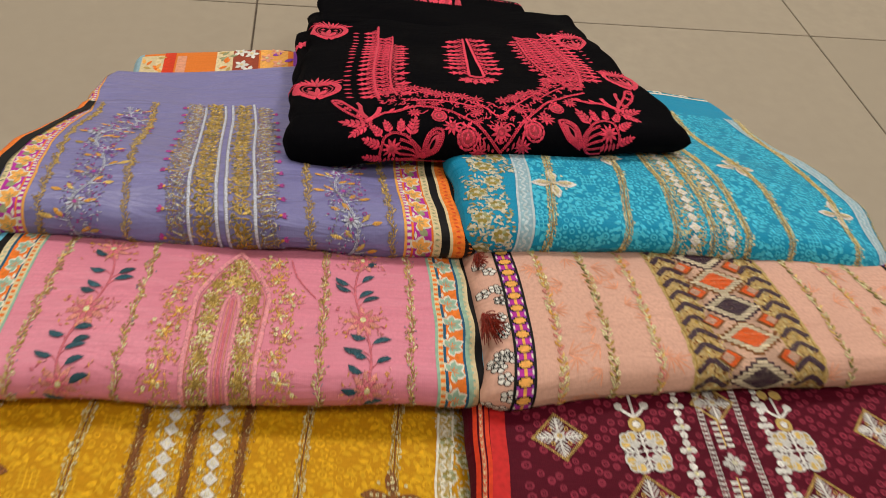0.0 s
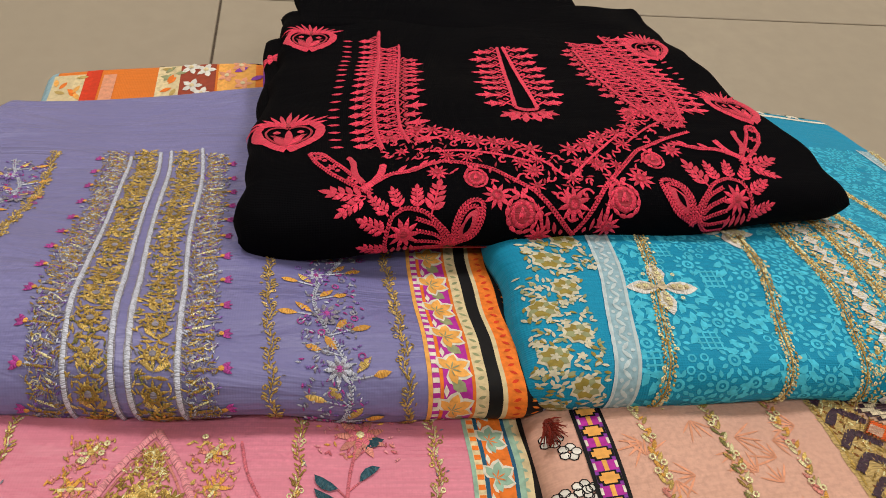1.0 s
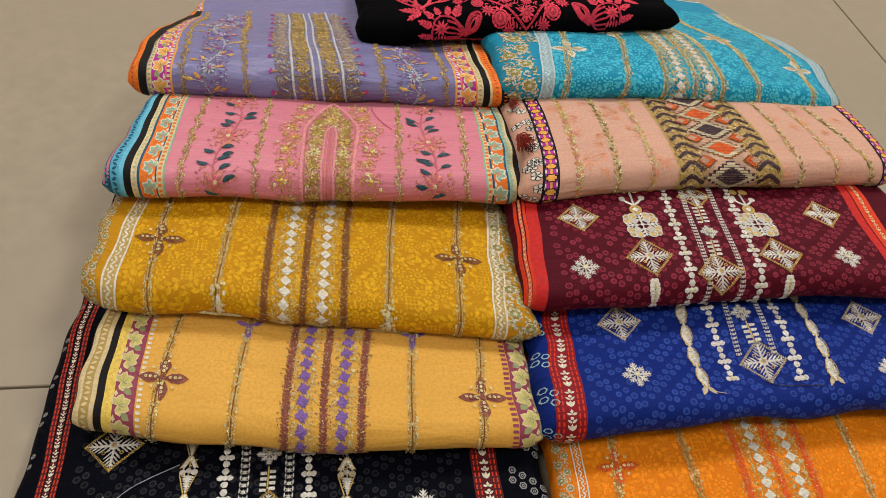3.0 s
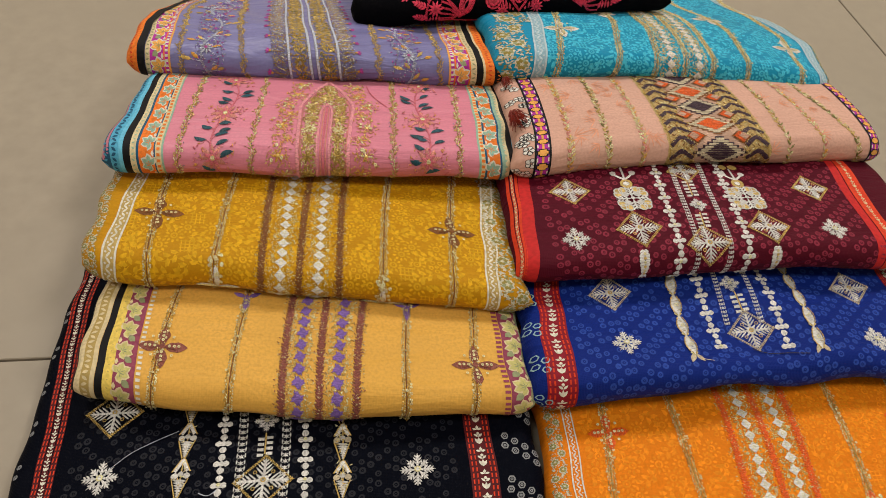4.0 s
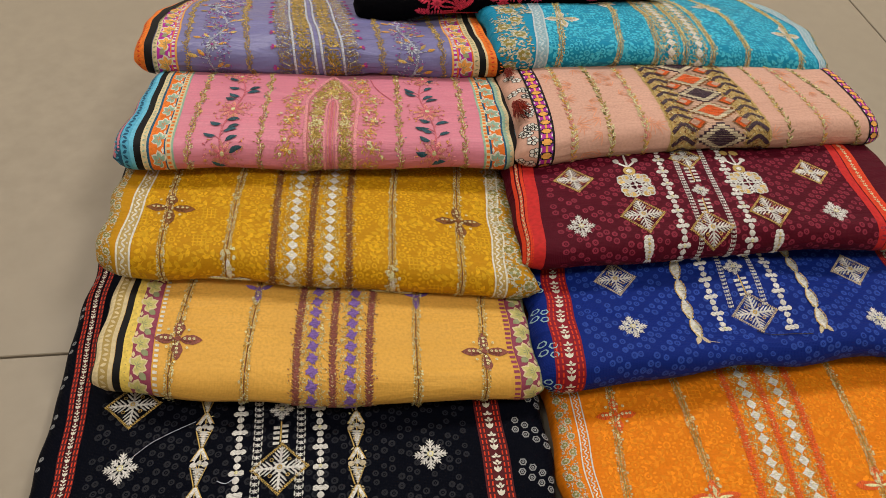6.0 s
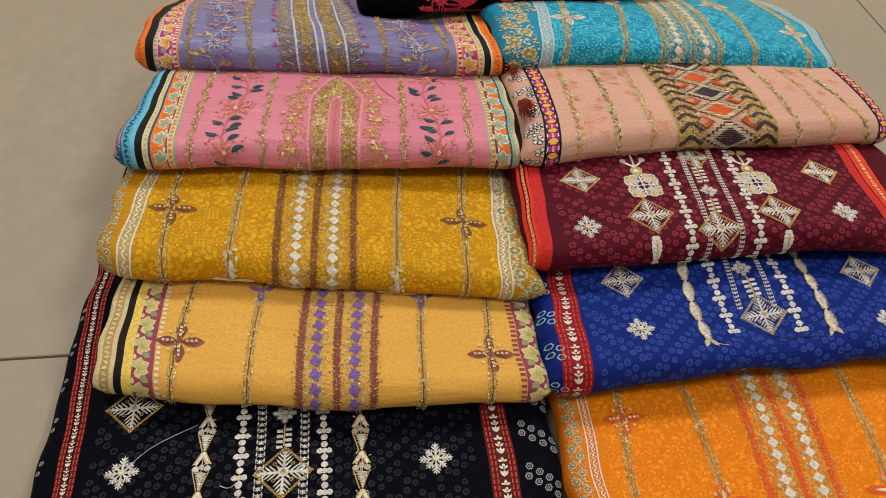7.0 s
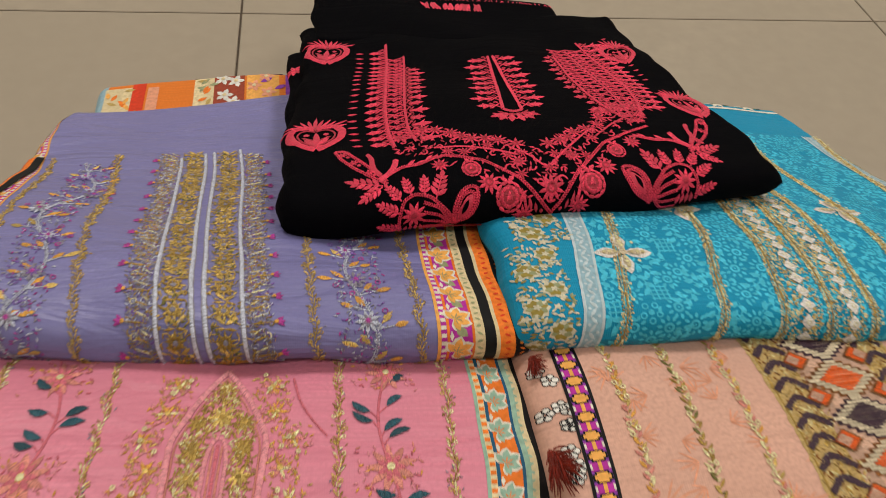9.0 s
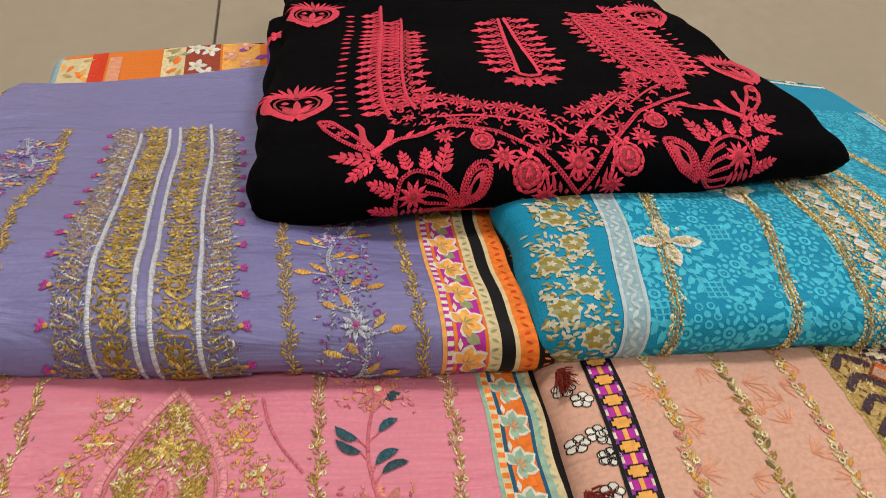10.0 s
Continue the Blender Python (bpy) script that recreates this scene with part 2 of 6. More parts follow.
def cloth_mesh(g, mat, nu=110, name="cloth"):
    """The closed, pillow-edged body of a folded garment."""
    un = 0.5 - 0.5 * np.cos(np.linspace(0, math.pi, nu))
    un = 0.5 * un + 0.5 * np.linspace(0, 1, nu)
    us = un * g.width
    ss = np.concatenate([np.linspace(0, g.fold, 18), np.linspace(g.fold, g.length - 0.012, 70)[1:], np.linspace(g.length - 0.012, g.length, 7)[1:]])
    U, S = np.meshgrid(us, ss)
    top = g.raw(U.ravel(), S.ravel())
    nb = ss[17:]
    UB, SB = np.meshgrid(us, nb)
    bot = g.under(UB.ravel(), SB.ravel())
    pts = np.vstack([top, bot])
    uvs = np.vstack([np.column_stack([U.ravel(), S.ravel()]), np.column_stack([UB.ravel(), -SB.ravel()])])
    ns, off = len(ss), len(ss) * nu
    faces = [(j * nu + i, j * nu + i + 1, (j + 1) * nu + i + 1, (j + 1) * nu + i) for j in range(ns - 1) for i in range(nu - 1)]
    faces += [(off + j * nu + i, off + (j + 1) * nu + i, off + (j + 1) * nu + i + 1, off + j * nu + i + 1) for j in range(len(nb) - 1) for i in range(nu - 1)]
    faces += [(i, off + i, off + i + 1, i + 1) for i in range(nu - 1)]
    return mesh_of(name, pts, faces, [mat], uvs)


# ---- drawing on the cloth ----
def num(a, b, n):
    return np.linspace(a, b, max(2, int(n)))


class Patch:
    """Embroidery or print laid on one folded garment, gathered into one mesh."""

    def __init__(self, g, seed=0):
        self.g, self.pts, self.lift, self.faces, self.ids, self.mats, self.sew, self.n = g, [], [], [], [], [], [], 0
        self.rnd = random.Random(seed + 17)
        self.slide, self.pieces = None, []

    def piece(self, name, label=""):
        """A patch of its own for one piece of this part."""
        q = Patch(self.g)
        q.rnd, q.slide = self.rnd, self.slide
        self.pieces.append((name, q, label))
        return q

    def ribbon(self, mat, path, widths, lift=0.00035, dome=0.0006):
        """A strip along path; widths may vary; its ridge stands dome higher than its edges."""
        path = np.asarray(path, float)
        k = len(path)
        w = np.broadcast_to(np.asarray(widths, float), (k,)) / 2
        if dome > 0 and k > 3:
            w = w * np.array([self.rnd.uniform(0.84, 1.14) for _ in range(k)])
        t = np.gradient(path, axis=0)
        t /= np.linalg.norm(t, axis=1)[:, None] + 1e-12
        nrm = np.column_stack([-t[:, 1], t[:, 0]])
        base = lift + self.rnd.random() * 0.0001
        rows = np.stack([path - nrm * w[:, None], path, path + nrm * w[:, None]], axis=1)
        high = np.tile([base, base + dome, base], (k, 1))
        if dome > 0:
            high[:, 1] = base + dome * np.minimum(1, w / (w.max() + 1e-9) + 0.25)
        self.pts.append(rows.reshape(-1, 2))
        run = np.concatenate([[0], np.cumsum(np.linalg.norm(np.diff(path, axis=0), axis=1))]) + self.rnd.random()
        self.sew.append(np.stack([np.column_stack([w * q, run]) for q in (-1, 0, 1)], axis=1).reshape(-1, 2))
        self.lift.append(high.ravel())
        i = self.n + 3 * np.arange(k - 1)
        self.faces.append(np.column_stack([i, i + 3, i + 4, i + 1]))
        self.faces.append(np.column_stack([i + 1, i + 4, i + 5, i + 2]))
        if mat not in self.mats:
            self.mats.append(mat)
        self.ids.append(np.full(2 * (k - 1), self.mats.index(mat)))
        self.n += 3 * k

    def line(self, mat, x0, y0, x1, y1, w, lift=0.00035, dome=0.0005, step=0.004):
        n = max(2, int(math.hypot(x1 - x0, y1 - y0) / step) + 1)
        self.ribbon(mat, np.column_stack([num(x0, x1, n), num(y0, y1, n)]), w, lift, dome)

    def curve(self, mat, pts, w, lift=0.00035, dome=0.0005, step=0.003):
        """A smooth line through a few points."""
        p = np.asarray(pts, float)
        t = np.concatenate([[0], np.cumsum(np.linalg.norm(np.diff(p, axis=0), axis=1))])
        fine = num(0, t[-1], t[-1] / step + 2)
        q = np.column_stack([np.interp(fine, t, p[:, 0]), np.interp(fine, t, p[:, 1])])
        for _ in range(3):
            q[1:-1] = (q[:-2] + 2 * q[1:-1] + q[2:]) / 4
        self.ribbon(mat, q, w, lift, dome)

    def rope(self, mat, pts, w, lift=0.0005, step=0.0017):
        """A smooth line of slanting chain stitches through a few points."""
        p = np.asarray(pts, float)
        t = np.concatenate([[0], np.cumsum(np.linalg.norm(np.diff(p, axis=0), axis=1))])
        fine = num(0, t[-1], t[-1] / step + 2)
        q = np.column_stack([np.interp(fine, t, p[:, 0]), np.interp(fine, t, p[:, 1])])
        for _ in range(4):
            q[1:-1] = (q[:-2] + 2 * q[1:-1] + q[2:]) / 4
        d = np.gradient(q, axis=0)
        for (x, y), (dx, dy) in zip(q, d):
            a = math.atan2(dy, dx)
            for k in (-1, 1):
                b = a + k * 0.55
                self.leaf(mat, x, y, b, w * 1.25, w * 0.62, lift, 0.0006)

    def leaf(self, mat, x, y, ang, l, w, lift=0.0004, dome=0.0007, bend=0.0, blunt=0.8):
        n = max(4, int(l / 0.003) + 2)
        t = num(0, 1, n)
        path = np.column_stack([x + l * t * np.cos(ang) - bend * l * np.sin(t * math.pi) * np.sin(ang),
                                y + l * t * np.sin(ang) + bend * l * np.sin(t * math.pi) * np.cos(ang)])
        self.ribbon(mat, path, np.maximum(w * np.sin(t * math.pi) ** blunt, 1e-5), lift, dome)

    def dot(self, mat, x, y, r, lift=0.0004, dome=0.0005):
        t = np.array([-1, -0.6, 0, 0.6, 1.0])
        self.ribbon(mat, np.column_stack([np.full(5, x), y + r * t]), np.maximum(2 * r * np.sqrt(np.clip(1 - t * t, 0, 1)), 1e-5), lift, dome)

    def ring(self, mat, x, y, r, w, lift=0.0004, dome=0.0002, n=8, turn=0.0):
        a = num(0, 2 * math.pi, n + 1) + turn
        self.ribbon(mat, np.column_stack([x + r * np.cos(a), y + r * np.sin(a)]), w, lift, dome)

    def diamond(self, mat, x, y, w, h, lift=0.0004, dome=0.0006):
        t = num(-1, 1, 7)
        self.ribbon(mat, np.column_stack([np.full(7, x), y + h / 2 * t]), np.maximum(w * (1 - abs(t)), 1e-5), lift, dome)

    def flower(self, mat, core, x, y, r, n=6, lift=0.0004, fat=0.8, turn=0.0):
        for k in range(n):
            self.leaf(mat, x, y, turn + 2 * math.pi * k / n, r, r * fat * 3.6 / n, lift)
        self.dot(core, x, y, r * 0.25, lift + 0.0006)

    def box(self, mat, u0, u1, s0, s1, lift=0.0002, lean=0.0):
        """A flat printed band from s0 to s1."""
        n = max(2, int((s1 - s0) / 0.003) + 1)
        s = num(s0, s1, n)
        w = u1 - u0
        for k in range(max(1, int(round(w / 0.008)))):
            m = max(1, int(round(w / 0.008)))
            c = u0 + (k + 0.5) * w / m + lean * (s - s0)
            self.ribbon(mat, np.column_stack([c, s]), w / m + 0.00002, lift, 0)

    def done(self, name, root, label="", kind="", base=None):
        if not self.pts:
            return None
        uv = np.vstack(self.pts)
        uv[:, 1] *= self.g.stretch
        if self.slide:
            start, rate = self.slide
            uv[:, 0] += rate * np.maximum(uv[:, 1] - start, 0)
        origin = root.location if base is None else base
        p = self.g.at(uv[:, 0], uv[:, 1], np.concatenate(self.lift)) - np.array(origin)
        me = mesh_of(name, p.tolist(), np.vstack(self.faces).tolist(), self.mats, uv, np.concatenate(self.ids), stitch=np.vstack(self.sew))
        ob = new(name, me)
        ob.parent = root
        for nm, q, lab in self.pieces:
            q.done(nm, ob, lab, base=origin)
        return tagged(ob, label, kind=kind)


def suit(key, mat, label, name="folded_suit", category="folded garment", group="folded suits on the floor"):
    """The top-level thing of a garment, with its cloth."""
    g = G[key]
    root = new(name)
    c = (g.fl + g.fr + g.bl + g.br) / 4
    root.location = (c[0], c[1], max(0.0, float(g.top(np.array([0.5]), np.array([0.1]))[0]) - 2 * g.radius))
    root.empty_display_size = 0.02
    tagged(root, label, category, group)
    me = cloth_mesh(g, mat)
    me.transform(Matrix.Translation(-Vector(root.location)))
    body = new("cloth", me)
    body.parent = root
    return g, root


T = {}
for nm, rgb, more in (
        ("white", (.82, .81, .79), {}), ("cream", (.70, .60, .42), {}), ("peach thread", (.70, .44, .32), {}), ("silver", (.56, .60, .74), dict(metal=.1, rough=.4)),
        ("gold", (.74, .52, .15), dict(metal=.15, rough=.3, vary=.5)), ("pale gold", (.97, .82, .46), dict(metal=.1, rough=.25, vary=.35)),
        ("dark gold", (.48, .31, .07), dict(metal=.25, rough=.35, vary=.45)), ("brown", (.25, .085, .010), dict(vary=.4)),
        ("rust", (.30, .085, .06), dict(vary=.35)), ("violet", (.23, .12, .46), {}), ("orange thread", (.92, .125, .005), dict(vary=.25)),
        ("amber", (.80, .40, .07), {}), ("magenta", (.46, .05, .34), {}), ("leaf teal", (.015, .085, .125), dict(vary=.4)),
        ("deep red", (.50, .018, .05), dict(vary=.3)), ("rose", (.72, .17, .23), dict(vary=.2)), ("light rose", (.88, .34, .40), dict(vary=.12)), ("coral", (.78, .29, .24), {}), ("aubergine", (.045, .015, .035), {}), ("red", (.90, .040, .105), dict(vary=.45, rough=.5, grain=.9)),
        ("bronze", (.60, .42, .16), dict(metal=.2, rough=.35, vary=.35)), ("dark thread", (.02, .015, .02), {}), ("tassel red", (.40, .028, .010), dict(vary=.6)), ("ash", (.30, .28, .36), {}), ("olive", (.22, .2, .05), {})):
    T[nm] = colour_of("thread", nm + " stitches", rgb, **more)
D = {}
for nm, rgb in (("black", (.004, .004, .0055)), ("cream", (.72, .60, .36)), ("yellow", (.78, .58, .12)), ("plum", (.30, .06, .11)), ("ivory", (.75, .72, .62)), ("red", (.55, .02, .02)),
                ("scarlet", (.70, .05, .015)), ("orange", (.82, .20, .025)), ("magenta", (.48, .03, .36)), ("amber", (.85, .42, .10)), ("mint", (.30, .48, .38)), ("sky", (.09, .40, .62)),
                ("navy", (.015, .10, .20)), ("crimson", (.26, .008, .022)), ("wine", (.085, .006, .010)), ("lilac", (.24, .05, .38)), ("tan", (.50, .36, .12)), ("sage", (.30, .33, .18)), ("white", (.75, .74, .70)),
                ("mustard light", (.70, .385, .006)), ("orange light", (.88, .275, .005)), ("teal light", (.060, .52, .74)), ("ice", (.52, .64, .70)), ("maroon light", (.24, .018, .045)), ("blue light", (.018, .060, .37)), ("black light", (.0085, .0095, .017)),
                ("peach dark", (.76, .34, .21)), ("aqua", (.16, .56, .80)), ("powder", (.30, .48, .58)), ("olive", (.30, .235, .05)), ("bone", (.60, .57, .43)), ("grey print", (.26, .27, .29)), ("brick", (.34, .06, .03)), ("straw", (.60, .55, .20))):
    D[nm] = colour_of("dye", nm + " dye", rgb)


# ---- motifs shared by the suits ----
def rail(c, s0=0.012, s1=0.17):
    """A straight stripe's across-place at s, from two of its points."""
    (ua, sa), (ub, sb) = c
    return lambda s: ub + (ua - ub) * (s - sb) / (sa - sb)


def sprinkle(P, mats, f, half, s0, s1, per_mm, l=0.0026, w=0.0008):
    """Short stitches and sequins scattered in a stripe."""
    for _ in range(int((s1 - s0) * 1000 * per_mm)):
        s = P.rnd.uniform(s0, s1)
        u = f(s) + P.rnd.uniform(-half, half)
        P.leaf(P.rnd.choice(mats), u, s, P.rnd.choice((0.6, 2.4, 1.5, 3.0)) + P.rnd.uniform(-0.4, 0.4), l * P.rnd.uniform(0.6, 1.3), w, dome=0.0005)


def sequin(P, u, s, r=0.0012):
    P.ring(T["pale gold"], u, s, r * 0.75, r * 0.9, lift=0.0018, dome=0.0003, n=7)


def zigzag(P, mat, f, half, s0, s1, pitch=0.0021, w=0.0016):
    """A dense stripe of crossed stitches."""
    s = s0
    while s < s1:
        for k in (-1, 1):
            P.leaf(mat, f(s) , s, math.pi / 2 - k * (1.0 + P.rnd.uniform(-.2, .2)), half * 1.25, w, dome=0.0006)
        if P.rnd.random() < 0.8:
            P.dot(mat, f(s) + P.rnd.uniform(-half, half) * 0.5, s + pitch / 2, w * 0.6)
        s += pitch * P.rnd.uniform(0.9, 1.1)


def gold_stripe(g, root, c, s0=0.010, s1=0.17, dark=True, wide=0.0062, label="", mats=("gold", "pale gold", "pale gold", "dark gold"), seq=0.38, seed=0, line="dark gold"):
    """A narrow stripe of gold stitching with sequins."""
    P = Patch(g, seed)
    f = rail(c)
    s = s0
    if dark:
        P.curve(T[line], [(f(a), a) for a in num(s0, s1, 12)], 0.0009)
    while s < s1:
        for k in (-1, 1):
            u = f(s) + k * wide / 2 * P.rnd.uniform(0.85, 1.15)
            P.leaf(T[P.rnd.choice(mats)], u, s, math.pi / 2 + k * P.rnd.uniform(0.2, 0.9), 0.0019, 0.0013)
            P.leaf(T[P.rnd.choice(mats)], f(s) + k * wide * .2, s + .001, math.pi / 2 + k * P.rnd.uniform(-0.5, 0.5), 0.0020, 0.0010)
        if P.rnd.random() < 0.55:
            P.leaf(T[P.rnd.choice(mats)], f(s) + P.rnd.uniform(-1, 1) * wide * 0.3, s, P.rnd.uniform(0, 3), 0.002, 0.0008)
        if P.rnd.random() < seq:
            sequin(P, f(s) + P.rnd.choice((-1, 0, 1)) * wide * 0.55, s, 0.00085)
        s += 0.0021
    return P.done("gold_stripe", root, label)


def cross(g, root, u, s, r, dark, fill, name="cross_motif", label="", up=None, dots=True, seed=0):
    """Four pointed petals round a beaded middle."""
    P = Patch(g, seed)
    for k in range(4):
        a = k * math.pi / 2
        l = r * (up or 0.95) if k % 2 else r
        Q = P.piece("petal")
        Q.leaf(dark, u + .05 * l * math.cos(a), s + .05 * l * math.sin(a), a, l * .98, r * 0.46, blunt=0.85)
        Q.leaf(fill, u + 0.18 * l * math.cos(a), s + 0.18 * l * math.sin(a), a, l * 0.66, r * 0.20, lift=0.001, dome=0.0006)
        for q in (-1, 1):
            Q.leaf(fill, u + 0.12 * l * math.cos(a), s + 0.12 * l * math.sin(a), a + q * 0.28, l * 0.5, r * 0.07, lift=0.0012, dome=0.0003)
        if dots:
            for d in (0.3, 0.5, 0.68):
                sequin(Q, u + d * l * math.cos(a), s + d * l * math.sin(a), 0.00105)
            sequin(P.piece("sequin"), u + 0.6 * r * math.cos(a + 0.785), s + 0.6 * r * math.sin(a + 0.785), 0.001)
    P.dot(fill, u, s, r * 0.13, lift=0.0012)
    return P.done(name, root, label)


def tone_print(g, root, mat, u0, u1, s0, s1, pitch=0.0185, seed=0, name="flower_print", label=""):
    """Tone-on-tone block print: sunflowers, leafy sprigs, ringed dots and small lattices, with ground showing between."""
    P = Patch(g, seed)
    flat = dict(lift=0.0001, dome=0)
    row, s = 0, s0
    while s < s1:
        u = u0 + (pitch / 2 if row % 2 else 0)
        while u < u1:
            x, y, a = u + P.rnd.uniform(-.12, .12) * pitch, s + P.rnd.uniform(-.12, .12) * pitch, P.rnd.uniform(0, 6.3)
            x = min(max(x, u0 + .006), u1 - .006)
            kind = P.rnd.random()
            if kind < 0.36:
                P.ring(mat, x, y, pitch * 0.135, pitch * 0.085, n=10, **flat)
                P.dot(mat, x, y, pitch * 0.035, **flat)
                for k in range(10):
                    b = a + k * 0.6283
                    P.leaf(mat, x + pitch * 0.215 * math.cos(b), y + pitch * 0.215 * math.sin(b), b, pitch * 0.21, pitch * 0.115, blunt=.5, **flat)
            elif kind < 0.80:
                P.leaf(mat, x - pitch * .45 * math.cos(a), y - pitch * .45 * math.sin(a), a, pitch * 0.95, pitch * 0.055, bend=0.15, **flat)
                for k in range(5):
                    d = pitch * (-.36 + 0.17 * k)
                    P.leaf(mat, x + d * math.cos(a), y + d * math.sin(a), a + (0.85 if k % 2 else -0.85), pitch * 0.40, pitch * 0.21, bend=.15, **flat)
            elif kind < 0.92:
                for k in range(5):
                    b = a + k * 1.2566
                    P.ring(mat, x + pitch * .27 * math.cos(b), y + pitch * .27 * math.sin(b), pitch * .095, pitch * .05, n=7, **flat)
                P.dot(mat, x, y, pitch * .10, **flat)
            else:
                for k in range(4):
                    q = (k - 1.5) * pitch * 0.18
                    P.line(mat, x - pitch * .34, y + q, x + pitch * .34, y + q, pitch * 0.055, **flat)
                    P.line(mat, x + q, y - pitch * .34, x + q, y + pitch * .34, pitch * 0.055, **flat)
            b = P.rnd.uniform(0, 6.3)
            P.leaf(mat, x + pitch * .5 * math.cos(b), y + pitch * .5 * math.sin(b), P.rnd.uniform(0, 6.3), pitch * .30, pitch * .13, bend=.2, **flat)
            u += pitch
        s += pitch * 0.58
        row += 1
    return P.done(name, root, label, "stuff")


def tulip_band(P, u0, u1, s0, s1, ground, petal, heart, leaf, pitch=0.018, face=1, second=None):
    """A printed band of maple-like tulips."""
    P.box(ground, u0, u1, s0, s1)
    w = u1 - u0
    s, k = s0 - 0.3 * pitch, 0
    while s < s1:
        c = (u0 + u1) / 2 - face * w * 0.12
        for a, l, ww in ((0, .58, .30), (.75, .52, .30), (-.75, .52, .30), (1.7, .42, .26), (-1.7, .42, .26)):
            ang = (0 if face > 0 else math.pi) + a
            if s0 + 0.004 < s < s1 - 0.004:
                if a == 0:
                    Q = P.piece("tulip")
                Q.leaf(heart, c - face * w * .15, s, ang + 0.5 * face, pitch * l * 1.02, pitch * ww * 1.25, 0.0004, 0)
                Q.leaf(petal, c - face * w * .13, s, ang + 0.5 * face, pitch * l * 0.88, pitch * ww * .80, 0.00055, 0)
                Q.leaf(leaf, c - face * w * .08, s, ang + 0.5 * face, pitch * l * 0.45, pitch * ww * .12, 0.0007, 0)
        if s0 < s + pitch / 2 < s1 - .003:
            P.leaf(leaf, c + face * w * .42, s + pitch / 2, math.pi * (0.5 + 0.3 * face), pitch * .4, pitch * .3, 0.0004, 0)
            P.diamond(heart, c - face * w * .3, s + pitch / 2, w * .2, pitch * .3, 0.0004, 0)
        s += pitch
        k += 1


def checks(P, mat, u, w, s0, s1, pitch=0.0045):
    s = s0 + 0.001
    while s < s1:
        P.line(mat, u, s, u, s + pitch * 0.5, w, 0.0004, 0)
        s += pitch


def scallops(P, mat, u, w, s0, s1, pitch=0.006, lift=0.0004):
    s, k = s0 + 0.002, 1
    while s < s1 - 0.002:
        P.leaf(mat, u - k * w / 2, s, 0.5 if k > 0 else math.pi - 0.5, w * 1.1, w * 0.5, lift, 0)
        s += pitch / 2
        k = -k


def blossom_border(g, root, u0, u1, s0, s1, mats, seed=0, label=""):
    """A printed border crowded with roses and small leaves."""
    P = Patch(g, seed)
    w = u1 - u0
    s, k = s0 + w * 0.3, 0
    petal, shade, heart = mats
    keep = lambda x, m: min(max(x, u0 + m), u1 - m)
    while s < s1 - .004:
        u = (u0 + u1) / 2 + (0.2 if k % 2 else -0.2) * w
        Q = P.piece("rose")
        for q in range(9):
            a = q * 0.7 + P.rnd.uniform(-.15, .15)
            Q.leaf(petal, u, s, a, w * 0.25, w * 0.21, 0.0003, 0.0001, blunt=.5)
        for q in range(8):
            a = q * 0.785 + .3
            Q.leaf(shade if q % 3 == 1 else heart, u, s, a, w * 0.20, w * 0.135, 0.0005, 0.0001, blunt=.5)
        for q in range(5):
            Q.leaf(petal, u, s, q * 1.256, w * 0.08, w * 0.05, 0.0007, 0.0001)
        for q in range(int(1700 * w) + 12):
            x, y, a = u0 + w * P.rnd.random(), s + w * P.rnd.uniform(-.3, .3), P.rnd.uniform(0, 6.3)
            if (x - u) ** 2 + (y - s) ** 2 > (w * .24) ** 2 and s0 < y < s1:
                P.leaf(P.rnd.choice((petal, shade, petal, heart)), keep(x, .002), y, a, w * 0.13, w * 0.055, 0.0004, 0.0001)
        for q in range(3):
            x, y = keep(u0 + w * P.rnd.random(), .003), s + w * P.rnd.uniform(-.3, .3)
            if (x - u) ** 2 + (y - s) ** 2 > (w * .26) ** 2:
                for e in range(5):
                    P.leaf(petal, x, y, e * 1.256, w * .085, w * .055, 0.0005, 0)
        s += w * 0.52
        k += 1
    return P.done("printed_border", root, label)


def lace_band(g, root, u0, u1, s0, s1, pale, ground=None, lean=0.0, label="", edge=True):
    """A pale band with a running leaf pattern, ruled at its edges."""
    P = Patch(g)
    w = u1 - u0
    if ground:
        P.box(ground, u0, u1, s0, s1, 0.0002, lean)
    f = lambda s: (u0 + u1) / 2 + lean * (s - s0)
    if edge:
        for k in (-.5, .5):
            P.curve(pale, [(f(s) + k * w, s) for s in num(s0, s1, 20)], w * 0.16, 0.0004, 0.0001)
    s, k = s0 + 0.002, 1
    while s < s1 - 0.003:
        P.leaf(pale, f(s) - k * w * .2, s, math.pi / 2 - k * .7, w * 0.6, w * 0.2, 0.0004, 0.0001)
        P.dot(pale, f(s) + k * w * .25, s, w * 0.09, 0.0004, 0)
        s += w * 0.42
        k = -k
    return P.done("lace_band", root, label)


